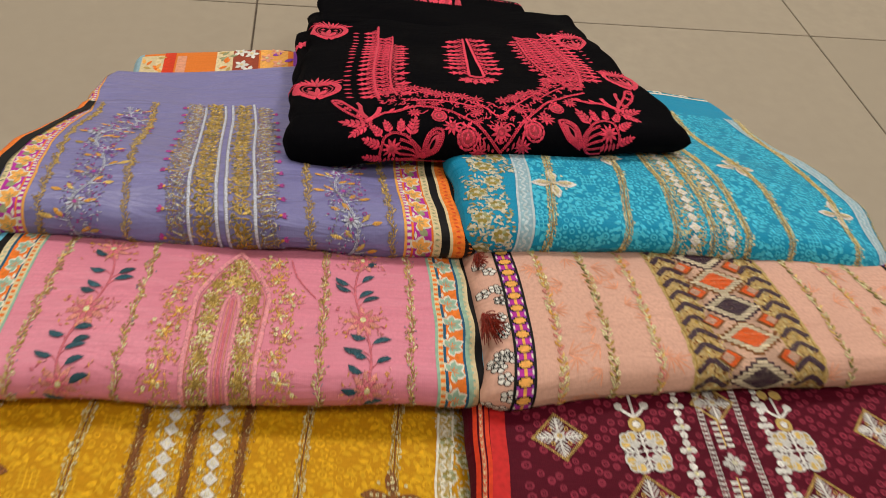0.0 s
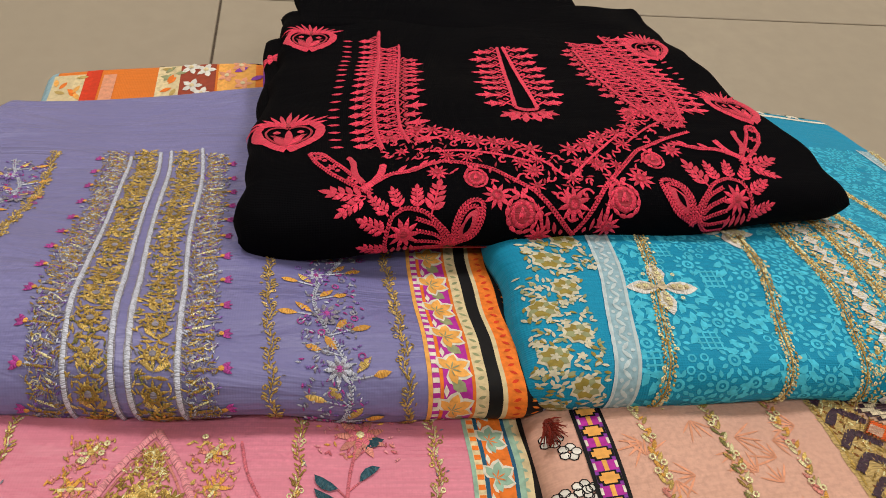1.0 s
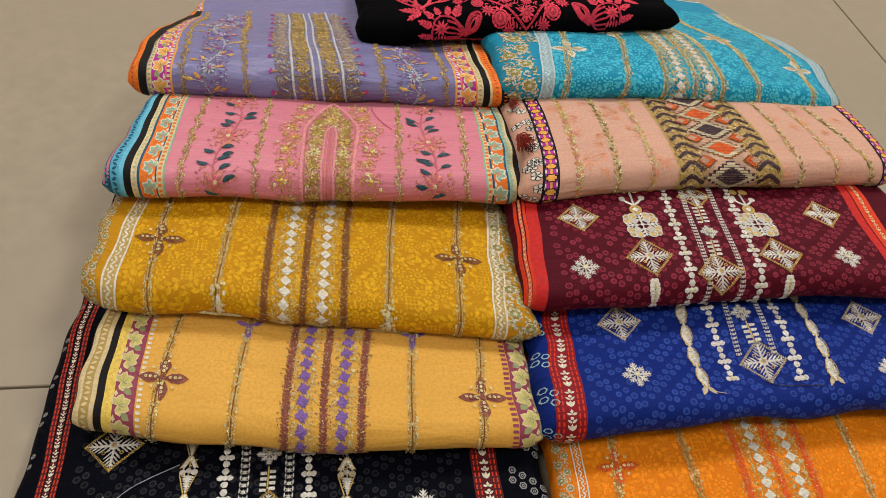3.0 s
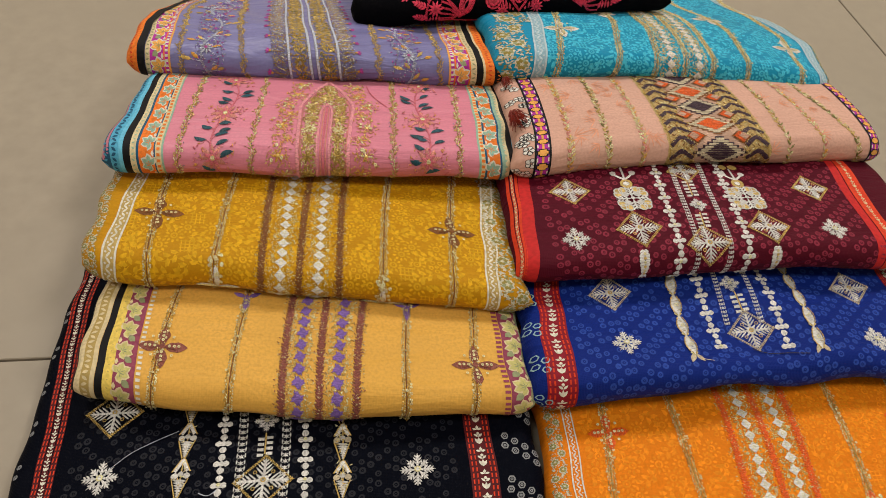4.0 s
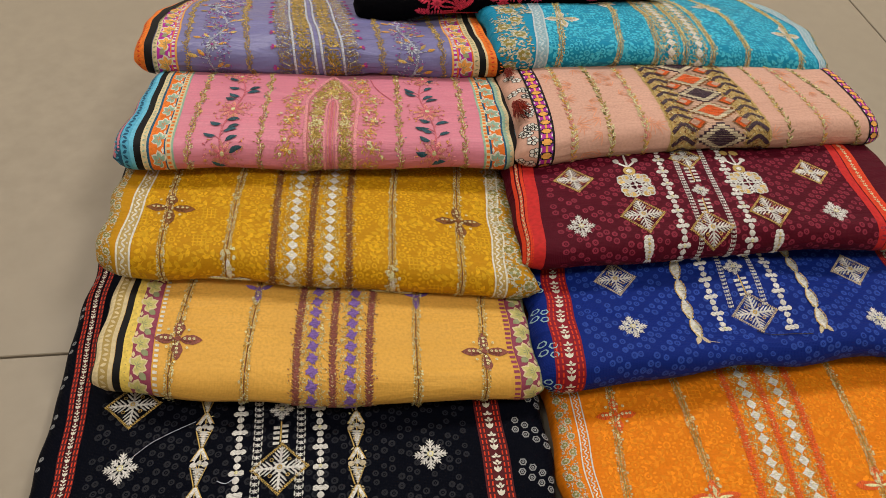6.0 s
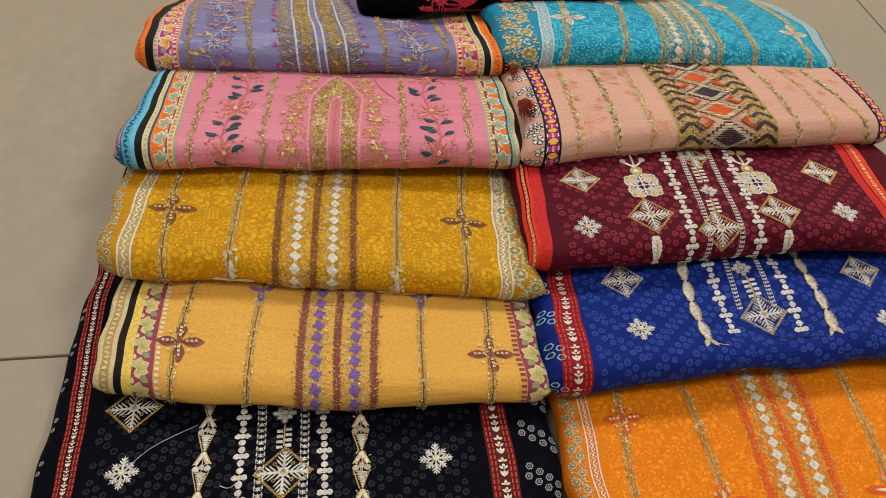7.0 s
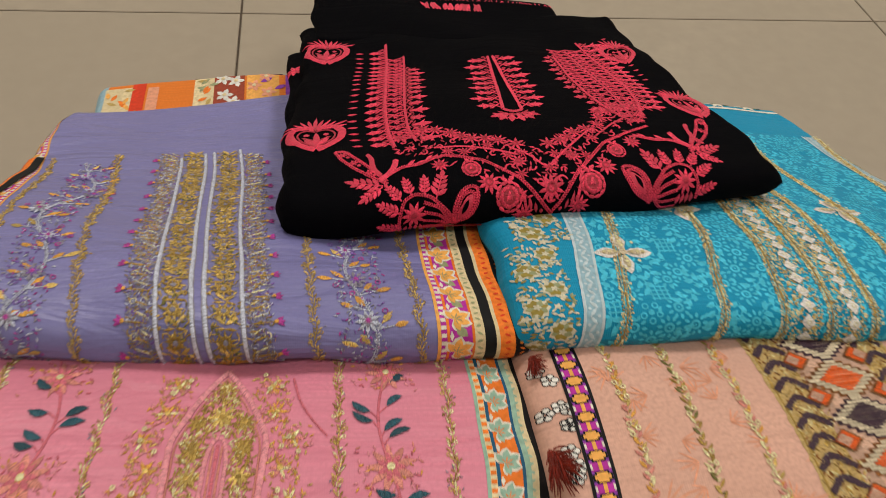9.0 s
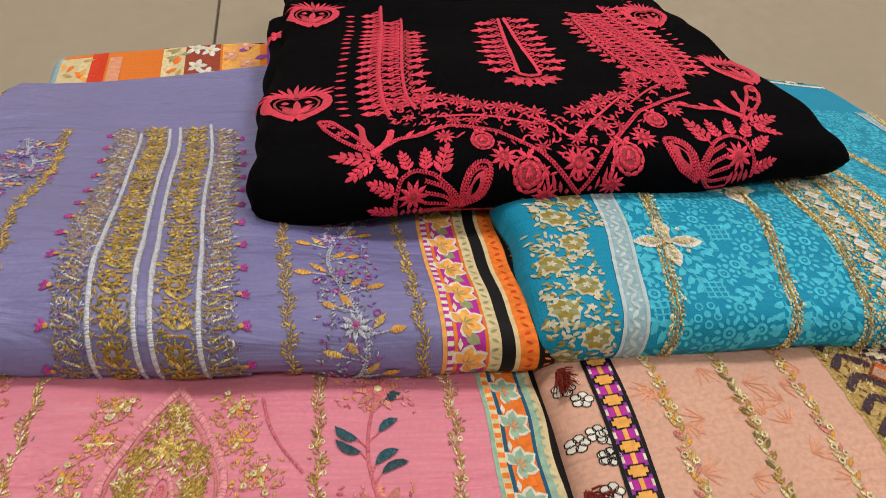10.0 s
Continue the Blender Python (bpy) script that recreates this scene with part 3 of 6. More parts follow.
# ---- the four suits with a ruled centre panel ----
def panel_suit(key, mat, label, stripes, columns, fill, golds, crosses, feet, s1, tone=None, tone_span=(0.03, 0.33), names=("brown", "white")):
    """stripes: dense stitched stripes; columns: rows of small diamonds; golds: single stripes; crosses and feet: motifs."""
    g, root = suit(key, mat, label)
    stripe_mat, dia_mat, cross_dark, cross_fill = fill
    if tone:
        tone_print(g, root, tone, tone_span[0], tone_span[1], 0.012, s1, seed=len(key))
    for i, c in enumerate(stripes):
        P = Patch(g, i)
        f = rail(c)
        P.ribbon(stripe_mat, [(f(s), s) for s in num(.010, s1, 60)], .0032, .0002, .0003)
        zigzag(P, stripe_mat, f, 0.0032, 0.010, s1)
        sprinkle(P, [T["gold"], T["pale gold"], stripe_mat], f, 0.0056, 0.010, s1, 2.2, .0018)
        P.done("stitched_stripe", root)
    for i, c in enumerate(columns):
        f = rail(c)
        P = Patch(g, 50 + i)
        sprinkle(P, [T["gold"], T["pale gold"], T["gold"]], f, 0.0086, 0.010, s1, 6.5, .0020, .0010)
        s = 0.016
        while s < s1:
            Q = P.piece("diamond")
            Q.diamond(dia_mat, f(s), s, 0.0092, 0.0098, 0.0009)
            if dia_mat is T["white"]:
                Q.ring(T["pale gold"], f(s), s, 0.0013, 0.0005, 0.0016, 0.0001, 6)
            else:
                for q in range(4):
                    Q.leaf(T["violet"], f(s), s, q * math.pi / 2 + .4, .0058, .0016, .0010)
            if P.rnd.random() < 0.6:
                sequin(P, f(s) + P.rnd.choice((-1, 1)) * 0.0068, s + 0.005)
            s += 0.0102
        P.done("diamond_column", root)
    for i, c in enumerate(golds):
        gold_stripe(g, root, c, s1=s1, seed=i, line="brown" if key in ("yellow", "mustard") else "dark gold")
    for i, (u, s, r) in enumerate(crosses):
        cross(g, root, u, s, r, cross_dark, cross_fill, seed=i)
    for i, (u, s, r) in enumerate(feet):
        P = Patch(g, 90 + i)
        for a, l in ((math.pi / 2, 1.0), (0.12, 1.25), (math.pi - 0.12, 1.25)):
            P.leaf(cross_fill, u, s, a, r * l, r * 0.5, blunt=.6)
            P.leaf(T["pale gold"], u, s, a, r * l * .7, r * 0.16, 0.001)
        for k in range(5):
            sequin(P, u + P.rnd.uniform(-.4, .4) * r, s + P.rnd.uniform(.1, 1) * r)
        P.done("petal_motif", root)
    return g, root


SUIT = {
    "mustard": colour_of("cloth", "mustard cotton", (.56, .268, .003), crease=.8, weave=.5, slub=.1),
    "yellow": colour_of("cloth", "honey yellow cotton", (.77, .425, .080), rough=.5, crease=.9, weave=.3, slub=.07),
    "orange": colour_of("cloth", "bright orange cotton", (.80, .215, .003), crease=.7, weave=.4, slub=.08),
    "teal": colour_of("cloth", "turquoise cotton", (.007, .30, .53), crease=.8),
    "black": colour_of("cloth", "black cotton", (.0026, .0034, .0080), sheen=0, spec=.03),
    "maroon": colour_of("cloth", "maroon cotton", (.090, .0038, .015), sheen=0, spec=.1, crease=.9),
    "blue": colour_of("cloth", "royal blue cotton", (.005, .022, .220), sheen=0, spec=.1, crease=.9),
    "lavender": colour_of("cloth", "lavender silk", (.205, .20, .46), rough=.40, spec=.45, crease=1.2, weave=.25),
    "pink": colour_of("cloth", "rose pink silk", (.75, .245, .35), rough=.45, spec=.35, crease=1.0, weave=.25),
    "peach": colour_of("cloth", "peach cotton", (.68, .40, .315), crease=1.0, weave=.35, slub=.08),
    "kurta": colour_of("cloth", "jet black crepe", (.0022, .0022, .0034), sheen=0, spec=.03, rough=.85),
    "print": colour_of("cloth", "orange printed cotton", (.82, .22, .03)),
}


def yellow_suit():
    g, root = panel_suit(
        "yellow", SUIT["yellow"], "honey yellow folded suit with violet diamond columns and rust crosses",
        [((.165, .123), (.158, .027)), ((.192, .121), (.186, .030)), ((.221, .118), (.213, .025))],
        [((.177, .123), (.170, .030)), ((.207, .121), (.199, .030))],
        (T["rust"], T["violet"], T["rust"], T["rust"]),
        [((.072, .124), (.062, .021)), ((.128, .119), (.119, .025)), ((.257, .117), (.250, .021)), ((.312, .117), (.304, .026))],
        [(.069, .070, .0185), (.308, .064, .0185)], [], 0.155)
    for i, (u, s) in enumerate(((.1275, .112), (.2565, .110))):
        P = Patch(g, i)
        P.leaf(T["violet"], u, s - .006, math.pi / 2, .018, .006)
        for k in (-1, 1):
            P.leaf(T["violet"], u, s + .008, math.pi / 2 - k * 1.2, .012, .004)
        sequin(P, u, s + .004)
        P.done("tulip_motif", root, "violet thread tulip")
    P = Patch(g, 5)
    P.box(D["black"], .0015, .0035, .012, .17)
    P.box(D["cream"], .0035, .009, .012, .17)
    P.box(D["tan"], .009, .0165, .012, .17)
    scallops(P, D["cream"], .0128, .005, .012, .17, .009, lift=.0005)
    P.box(D["cream"], .0165, .0200, .012, .17)
    P.box(D["black"], .0203, .0262, .012, .17)
    P.box(D["yellow"], .0262, .0338, .012, .17)
    scallops(P, D["tan"], .0300, .0016, .012, .17, 0.012)
    tulip_band(P, .0338, .0505, .012, .17, D["plum"], D["straw"], D["cream"], D["sage"], .019, 1)
    checks(P, D["ivory"], .0535, .0035, .012, .17)
    P.done("printed_border", root, "plum tulip and black stripe border")
    P = Patch(g, 6)
    checks(P, D["plum"], .3285, .004, .012, .17)
    tulip_band(P, .3310, .3455, .012, .17, D["plum"], D["straw"], D["cream"], D["sage"], .019, -1)
    P.box(D["sage"], .3455, .349, .012, .17)
    P.done("printed_border", root, "plum tulip border")


def mustard_suit():
    g, root = panel_suit(
        "mustard", SUIT["mustard"], "mustard yellow folded suit with white diamond columns and brown crosses",
        [((.152, .149), (.146, .030)), ((.185, .154), (.176, .031)), ((.216, .161), (.208, .033))],
        [((.170, .144), (.161, .031)), ((.200, .149), (.191, .033))],
        (T["brown"], T["white"], T["brown"], T["brown"]),
        [((.060, .142), (.056, .021)), ((.118, .146), (.108, .025)), ((.256, .168), (.242, .028)), ((.314, .167), (.300, .033))],
        [(.060, .090, .0205), (.307, .098, .0205)], [], 0.19, D["mustard light"], (.030, .336))
    for i, (u, s) in enumerate(((.1105, .030), (.243, .025))):
        P = Patch(g, i)
        P.leaf(T["white"], u, s - .012, math.pi / 2, .020, .0052, blunt=.6)
        for k in (-1, 1):
            P.leaf(T["white"], u, s - .012, math.pi / 2 - k * 1.45, .017, .0040, blunt=.7)
            P.leaf(T["pale gold"], u, s - .012, math.pi / 2 - k * 1.45, .018, .002, .001)
        for k in range(16):
            sequin(P, u + P.rnd.uniform(-.006, .006), s + P.rnd.uniform(-.006, .02))
        P.done("petal_motif", root, "white petal motif with sequins")
    lace_band(g, root, .0178, .0285, .012, .19, D["ivory"], D["tan"], .10)
    blossom_border(g, root, .0015, .0165, .012, .19, (D["bone"], D["sage"], D["olive"]), 3)
    lace_band(g, root, .3255, .3345, .012, .19, D["ivory"], D["tan"], .10)
    blossom_border(g, root, .337, .361, .012, .19, (D["bone"], D["sage"], D["olive"]), 4, "printed border of ivory and sage roses")


def orange_suit():
    g, root = panel_suit(
        "orange", SUIT["orange"], "bright orange folded suit with white diamond columns and gold stripes",
        [((.151, .180), (.147, .070)), ((.179, .180), (.175, .068)), ((.206, .179), (.201, .070))],
        [((.166, .181), (.162, .075)), ((.193, .178), (.189, .076))],
        (T["orange thread"], T["white"], T["orange thread"], T["orange thread"]),
        [((.052, .170), (.045, .083)), ((.107, .179), (.112, .093)), ((.246, .180), (.243, .092)), ((.305, .18), (.30, .09))],
        [(.052, .150, .0165), (.302, .150, .0165)], [(.112, .072, .016), (.243, .072, .016)], 0.215, D["orange light"], (.03, .345))
    lace_band(g, root, .0185, .0255, .03, .21, D["ivory"], None, 0)
    blossom_border(g, root, .003, .016, .03, .21, (D["bone"], D["sage"], D["olive"]), 7)


def teal_suit():
    g, root = panel_suit(
        "teal", SUIT["teal"], "turquoise folded suit with white and gold stripes and flower crosses",
        [], [((.186, .155), (.172, .035)), ((.214, .155), (.201, .035))],
        (T["gold"], T["white"], T["white"], T["cream"]),
        [((.172, .155), (.158, .035)), ((.201, .155), (.187, .035)), ((.229, .155), (.216, .035)), ((.070, .100), (.059, .038)),
         ((.132, .106), (.118, .033)), ((.268, .154), (.256, .040)), ((.327, .10), (.316, .036))],
        [(.0712, .090, .0185), (.131, .142, .019), (.261, .147, .019), (.323, .086, .0185)], [], 0.30, D["teal light"], (.046, .345))
    lace_band(g, root, .031, .042, .012, .30, D["ice"], D["powder"], .125, "pale blue lace band")
    blossom_border(g, root, .004, .031, .012, .10, (D["bone"], D["sage"], D["olive"]), 8, "printed border of ivory and olive roses")
    blossom_border(g, root, .010, .042, .10, .34, (D["bone"], D["sage"], D["olive"]), 9)
    lace_band(g, root, .347, .358, .012, .30, D["ice"], D["powder"], 0.0)
    blossom_border(g, root, .359, .371, .012, .30, (D["bone"], D["sage"], D["olive"]), 10)
    P = Patch(g, 4)
    s = .03
    P.curve(D["ivory"], [(u, .352) for u in num(.05, .36, 30)], .0035, .0003, .0001)
    for i in range(9):
        u = .06 + .034 * i
        P.flower(D["ivory"], D["sage"], u, .363, .010, 6, .0003)
        P.leaf(D["sage"], u + .01, .361, .5, .012, .005)
    P.done("printed_border", root, "ivory roses along the back hem")


# ---- the three tie-dyed suits with snowflake motifs ----
def snowflake(P, u, s, r, mat, core):
    for k in range(8):
        a = k * math.pi / 4
        l = r if k % 2 == 0 else r * 0.86
        P.leaf(mat, u, s, a, l, r * 0.14, dome=.0009, blunt=.3)
        for q in (-1, 1):
            for d in ((.30, .40), (.50, .36), (.70, .27)) if k % 2 == 0 else ((.38, .30), (.60, .24)):
                P.leaf(mat, u + d[0] * l * math.cos(a), s + d[0] * l * math.sin(a), a + q * 0.75, r * d[1], r * 0.105, dome=.0008, blunt=.4)
    P.dot(mat, u, s, r * 0.16, .0012)
    P.ring(core, u, s, r * 0.15, r * 0.08, .0016, .0003, 7)


def snow_star(g, root, u, s, r, gold=None, seed=0, edge="gold"):
    P = Patch(g, seed)
    if not gold:
        snowflake(P, u, s, r, T["white"], T["pale gold"])
    else:
        for k in range(4):
            a = k * math.pi / 2
            P.leaf(T["white"], u, s, a, gold * .93, r * .13, dome=.0009, blunt=.3)
            P.leaf(T["white"], u, s, a + math.pi / 4, gold * .40, r * .12, dome=.0009, blunt=.3)
            for d, l in ((.20, .47), (.38, .40), (.56, .29), (.73, .17)):
                for q in (-1, 1):
                    P.leaf(T["white"], u + d * gold * math.cos(a), s + d * gold * math.sin(a), a + q * .72, gold * l, r * .092, dome=.0009, blunt=.4)
        for k in range(8):
            P.dot(T["white"], u + r * .17 * math.cos(k * .785), s + r * .17 * math.sin(k * .785), r * .10, .0012, .0006)
        P.ring(T["gold"], u, s, r * .10, r * .07, .0018, .0003, 7)
        Q = P.piece("gold_outline")
        for a in range(4):
            x0, y0 = u + gold * math.cos(a * math.pi / 2), s + gold * math.sin(a * math.pi / 2)
            x1, y1 = u + gold * math.cos((a + 1) * math.pi / 2), s + gold * math.sin((a + 1) * math.pi / 2)
            Q.rope(T[edge], [(x0, y0), ((x0 + x1) / 2, (y0 + y1) / 2), (x1, y1)], .0015)
        for q in range(4):
            a = q * math.pi / 2 + math.pi / 4
            P.ring(T["gold"], u + gold * .45 * math.cos(a), s + gold * .45 * math.sin(a), .0013, .0006, .0014, .0001, 6)
    return P.done("snowflake_motif" if not gold else "diamond_motif", root)


def bead_chain(g, root, c, s0, s1, seed=0):
    """White embroidered beads: a four-lobed cross, then an oval on either side of each gap."""
    P = Patch(g, seed)
    f = rail(c)
    s = s0 + .004
    while s < s1 - .003:
        Q = P.piece("bead")
        for q in (-1, 1):
            Q.dot(T["white"], f(s) + q * .0034, s, .0025, dome=.0010)
            y = s + q * .0055
            if s0 < y < s1:
                P.ribbon(T["white"], [(f(y) + .0027 * k, y) for k in num(-1, 1, 7)], .0054 * np.sqrt(np.clip(1.02 - num(-1, 1, 7) ** 2, 0, 1)), dome=.0010)
        Q.dot(T["white"], f(s), s, .0024, dome=.0008)
        if P.rnd.random() < .3:
            sequin(Q, f(s), s, .0012)
        s += .0172
    return P.done("bead_chain", root)


def fish_chain(g, root, c, s0, s1, seed=0, pitch=.021):
    """A cream twisted chain edged with gold."""
    P = Patch(g, seed)
    f = rail(c)
    s = s0
    while s < s1 - .004:
        e = min(s + pitch, s1)
        n = 14
        t = num(0, 1, n)
        path = np.column_stack([[f(s + (e - s) * a) for a in t], s + (e - s) * t])
        Q = P.piece("link")
        Q.ribbon(T["white"], path, .0016 + .0070 * abs(np.sin(math.pi * t)) ** .9, dome=.0012)
        for q in (-1, 1):
            for k in range(0, n - 2, 2):
                Q.leaf(T["gold"], path[k][0] + q * (.0008 + .0036 * math.sin(math.pi * t[k])), path[k][1], math.pi / 2 - q * .45 * math.cos(math.pi * t[k]), .0038, .0014, .0012)
        for k in range(6):
            Q.leaf(T[P.rnd.choice(("white", "cream", "silver"))], f(s) + P.rnd.uniform(-.002, .002), s + (e - s) * (.25 + .09 * k), P.rnd.uniform(-.4, .4), .003, .0009, .0018)
        Q.ring(T["pale gold"], f((s + e) / 2), (s + e) / 2, .0014, .0009, .0020, .0002, 7)
        for q in (-1, 1):
            P.leaf(T["pale gold"], f(s), s, math.pi / 2 + q * .9, .0045, .0015, .0008)
        s += pitch
    return P.done("twisted_chain", root)


def link_chain(g, root, c, s0, s1, seed=0, pitch=.031, gild=.3):
    """A column of white links: an open gable, a dot between two lobes, and bars that taper to a point."""
    P = Patch(g, seed)
    f = rail(c)
    P.curve(T["gold"], [(f(y), y) for y in num(s0, s1, 12)], .0009)
    s = s1
    while s > s0 + .01:
        Q = P.piece("link")
        w = T["white"]
        for q in (-1, 1):
            Q.line(w, f(s), s, f(s) + q * .0050, s - .0095, .0030, .0005, .0010)
            Q.line(T["gold"], f(s) + q * .0012, s + .0005, f(s) + q * .0066, s - .0098, .0009, .0008, .0004)
            Q.dot(T["cream"] if gild > .5 else w, f(s) + q * .0042, s - .0128, .0026, .0005, .0009)
            Q.line(T["gold"], f(s) + q * .0060, s - .0150, f(s) + q * .0010, s - pitch + .001, .0009, .0008, .0004)
        Q.dot(w, f(s), s - .0115, .0022, .0008, .0008)
        for k in range(7):
            y, h = s - .0165 - k * .0020, .0052 - k * .00066
            Q.leaf(w, f(y) - h, y + .0006, -.12, 2 * h, .0019, .0005, .0008, blunt=.3)
        for _ in range(int(40 * gild)):
            Q.leaf(T[P.rnd.choice(("gold", "pale gold", "cream"))], f(s) + P.rnd.uniform(-.005, .005), s - P.rnd.uniform(.001, .024), P.rnd.uniform(0, 3), .0026, .0009, .0014)
        s -= pitch
    return P.done("link_chain", root)


def thin_column(g, root, c, s0, s1, k=1.0):
    """A narrow ladder of small stars between two fine rules."""
    P = Patch(g)
    f = rail(c)
    s = s0 + .003
    while s < s1:
        for a in (.55, -.55, math.pi / 2):
            l = (.0060 if a < 1 else .0044) * k
            P.leaf(T["white"], f(s) - l / 2 * math.cos(a), s - l / 2 * math.sin(a), a, l, .0013 * k, blunt=.4)
        for q in (-1, 1):
            P.leaf(T["white"], f(s) + q * .0029 * k, s - .0012, math.pi / 2, .0046 * k, .0012 * k, blunt=.3)
        s += .0054 * k
    return P.done("ladder_stripe", root)


def ixi(g, root, c, s0, s1):
    """Short white bars in pairs on a gold stem."""
    P = Patch(g)
    f = rail(c)
    P.line(T["gold"], f(s0), s0, f(s1), s1 + .002, .0011)
    s = s0
    while s < s1 + .001:
        for q in (-1, 1):
            P.line(T["white"], f(s) + q * .0009, s + .0006 * q, f(s) + q * .0056, s + .0006 * q, .0026, .0005, .0007, step=.0015)
        s += .0047
    return P.done("bar_column", root)


def tie_dye(g, root, mat, u0, u1, s0, s1, r=.0026, keep=.93, seed=0):
    """Tied dots, a ring round a speck, in double rows that run slanting and turn back as chevrons."""
    P = Patch(g, seed)
    for i in range(int((u1 - u0) / .0062) + 1):
        u = u0 + i * .0062
        tri = abs((u + .02) % .18 - .09)
        for k in range(-8, 20):
            for step in (0, .0072):
                s = tri * .85 + k * .0205 + step
                if s0 < s < s1 and P.rnd.random() < keep:
                    x, y = u + P.rnd.uniform(-.0007, .0007), s + P.rnd.uniform(-.0007, .0007)
                    k2 = P.rnd.uniform(.85, 1.1)
                    P.ring(mat, x, y, r * .78 * k2, r * P.rnd.uniform(.45, .7), .0001, 0, 8, P.rnd.uniform(0, 1))
                    P.dot(mat, x, y, r * .22, .0001, 0)
    return P.done("tie_dye_print", root, "", "stuff")


def flower_band(g, root, c0, c1, s0, s1, ground, line, petal, seed=0, label="", rows=2):
    """A printed red band: dashed rules at its sides and a chain of pale buds."""
    P = Patch(g, seed)
    fa, fb = rail(c0), rail(c1)
    for a, b in zip(num(0, 1, 4)[:-1], num(0, 1, 4)[1:]):
        path = [((1 - (a + b) / 2) * fa(s) + (a + b) / 2 * fb(s), s) for s in num(s0, s1, int((s1 - s0) / .003))]
        P.ribbon(ground, path, abs(fb(s0) - fa(s0)) / 3 + .00005, .0002, 0)
    s = s0 + .002
    while s < s1 - .003:
        for a in ((.09, .24, .76, .91) if rows == 2 else ()):
            P.line(line, (1 - a) * fa(s) + a * fb(s), s, (1 - a) * fa(s) + a * fb(s), s + .0034, max(.0007, abs(fb(s) - fa(s)) * .055), .0004, .0001)
        s += .0050
    s, k = s0 + .002, 0
    w = abs(fb(s0) - fa(s0))
    while s < s1 - .006:
        m = (fa(s) + fb(s)) / 2
        if k % 3 == 0:
            for q in (-1, 0, 1):
                P.leaf(petal, m, s, math.pi / 2 + q * .55, w * .27, w * .11, .0004, .0002)
        elif k % 3 == 1:
            for q in (-1, 1):
                P.leaf(petal, m, s, math.pi / 2 + q * .9, w * .20, w * .09, .0004, .0002)
            P.dot(petal, m, s + .003, w * .06)
        else:
            P.diamond(petal, m, s + .002, w * .12, w * .18, .0004, .0002)
            for q in (-1, 1):
                P.leaf(petal, m, s, math.pi / 2 + q * 1.3, w * .18, w * .09, .0004, .0002)
        s += w * .29
        k += 1
    return P.done("red_band", root, label)


def black_suit():
    g, root = suit("black", SUIT["black"], "black folded suit with white snowflake embroidery and red bands")
    tie_dye(g, root, D["black light"], .045, .33, .03, .24, seed=1)
    for c in (.002, .362):
        P = Patch(g, int(c * 100))
        w = .011 if c < .1 else .030
        for j in range(9):
            for i in range(3 if c < .1 else 4):
                for q in (0, 1):
                    u, s = c + .004 + i * .0072 + q * .001, .035 + j * .036 + (i * -.005 if c > .1 else i * .005) + q * .008
                    if u < c + w:
                        P.ring(D["grey print"], u, s, .0018 if c < .1 else .0026, .0007 if c < .1 else .0011, .0003, 0, 6)
                        P.ring(D["grey print"], u, s, .0009, .0007, .0003, 0, 6)
        P.done("ring_print", root, "", "stuff")
    flower_band(g, root, ((.0185, .15), (.0045, .335)), ((.0335, .15), (.0225, .335)), .03, .38, D["wine"], D["scarlet"], D["ivory"], 1, "dark red band with ivory buds")
    flower_band(g, root, ((.335, .169), (.338, .087)), ((.355, .167), (.359, .086)), .03, .26, D["wine"], D["scarlet"], D["ivory"], 2, "dark red band with ivory buds")
    snow_star(g, root, .066, .190, .0155, .0205)
    snow_star(g, root, .067, .136, .0135)
    snow_star(g, root, .297, .126, .0135)
    snow_star(g, root, .290, .190, .0155, .0205)
    snow_star(g, root, .1845, .124, .0165, .0205)
    snow_star(g, root, .182, .176, .0100)
    ixi(g, root, ((.182, .17), (.183, .14)), .146, .163)
    link_chain(g, root, ((.124, .187), (.125, .107)), .055, .2075, 1, .031, .3)
    link_chain(g, root, ((.240, .176), (.243, .096)), .055, .1985, 2, .031, .9)
    bead_chain(g, root, ((.150, .184), (.154, .104)), .05, .20, 1)
    bead_chain(g, root, ((.211, .179), (.216, .098)), .05, .20, 2)
    thin_column(g, root, ((.164, .183), (.168, .103)), .05, .20)
    thin_column(g, root, ((.197, .180), (.200, .100)), .05, .20)
    P = Patch(g, 9)
    P.curve(T["silver"], [(.072, .142), (.085, .154), (.10, .162), (.117, .170)], .0005, .001, .0003)
    P.done("loose_thread", root, "loose pale thread across the cloth")
    P = Patch(g, 10)
    P.curve(T["silver"], [(.140, .118), (.147, .114), (.152, .119)], .0006, .001, .0003)
    P.done("loose_thread", root)


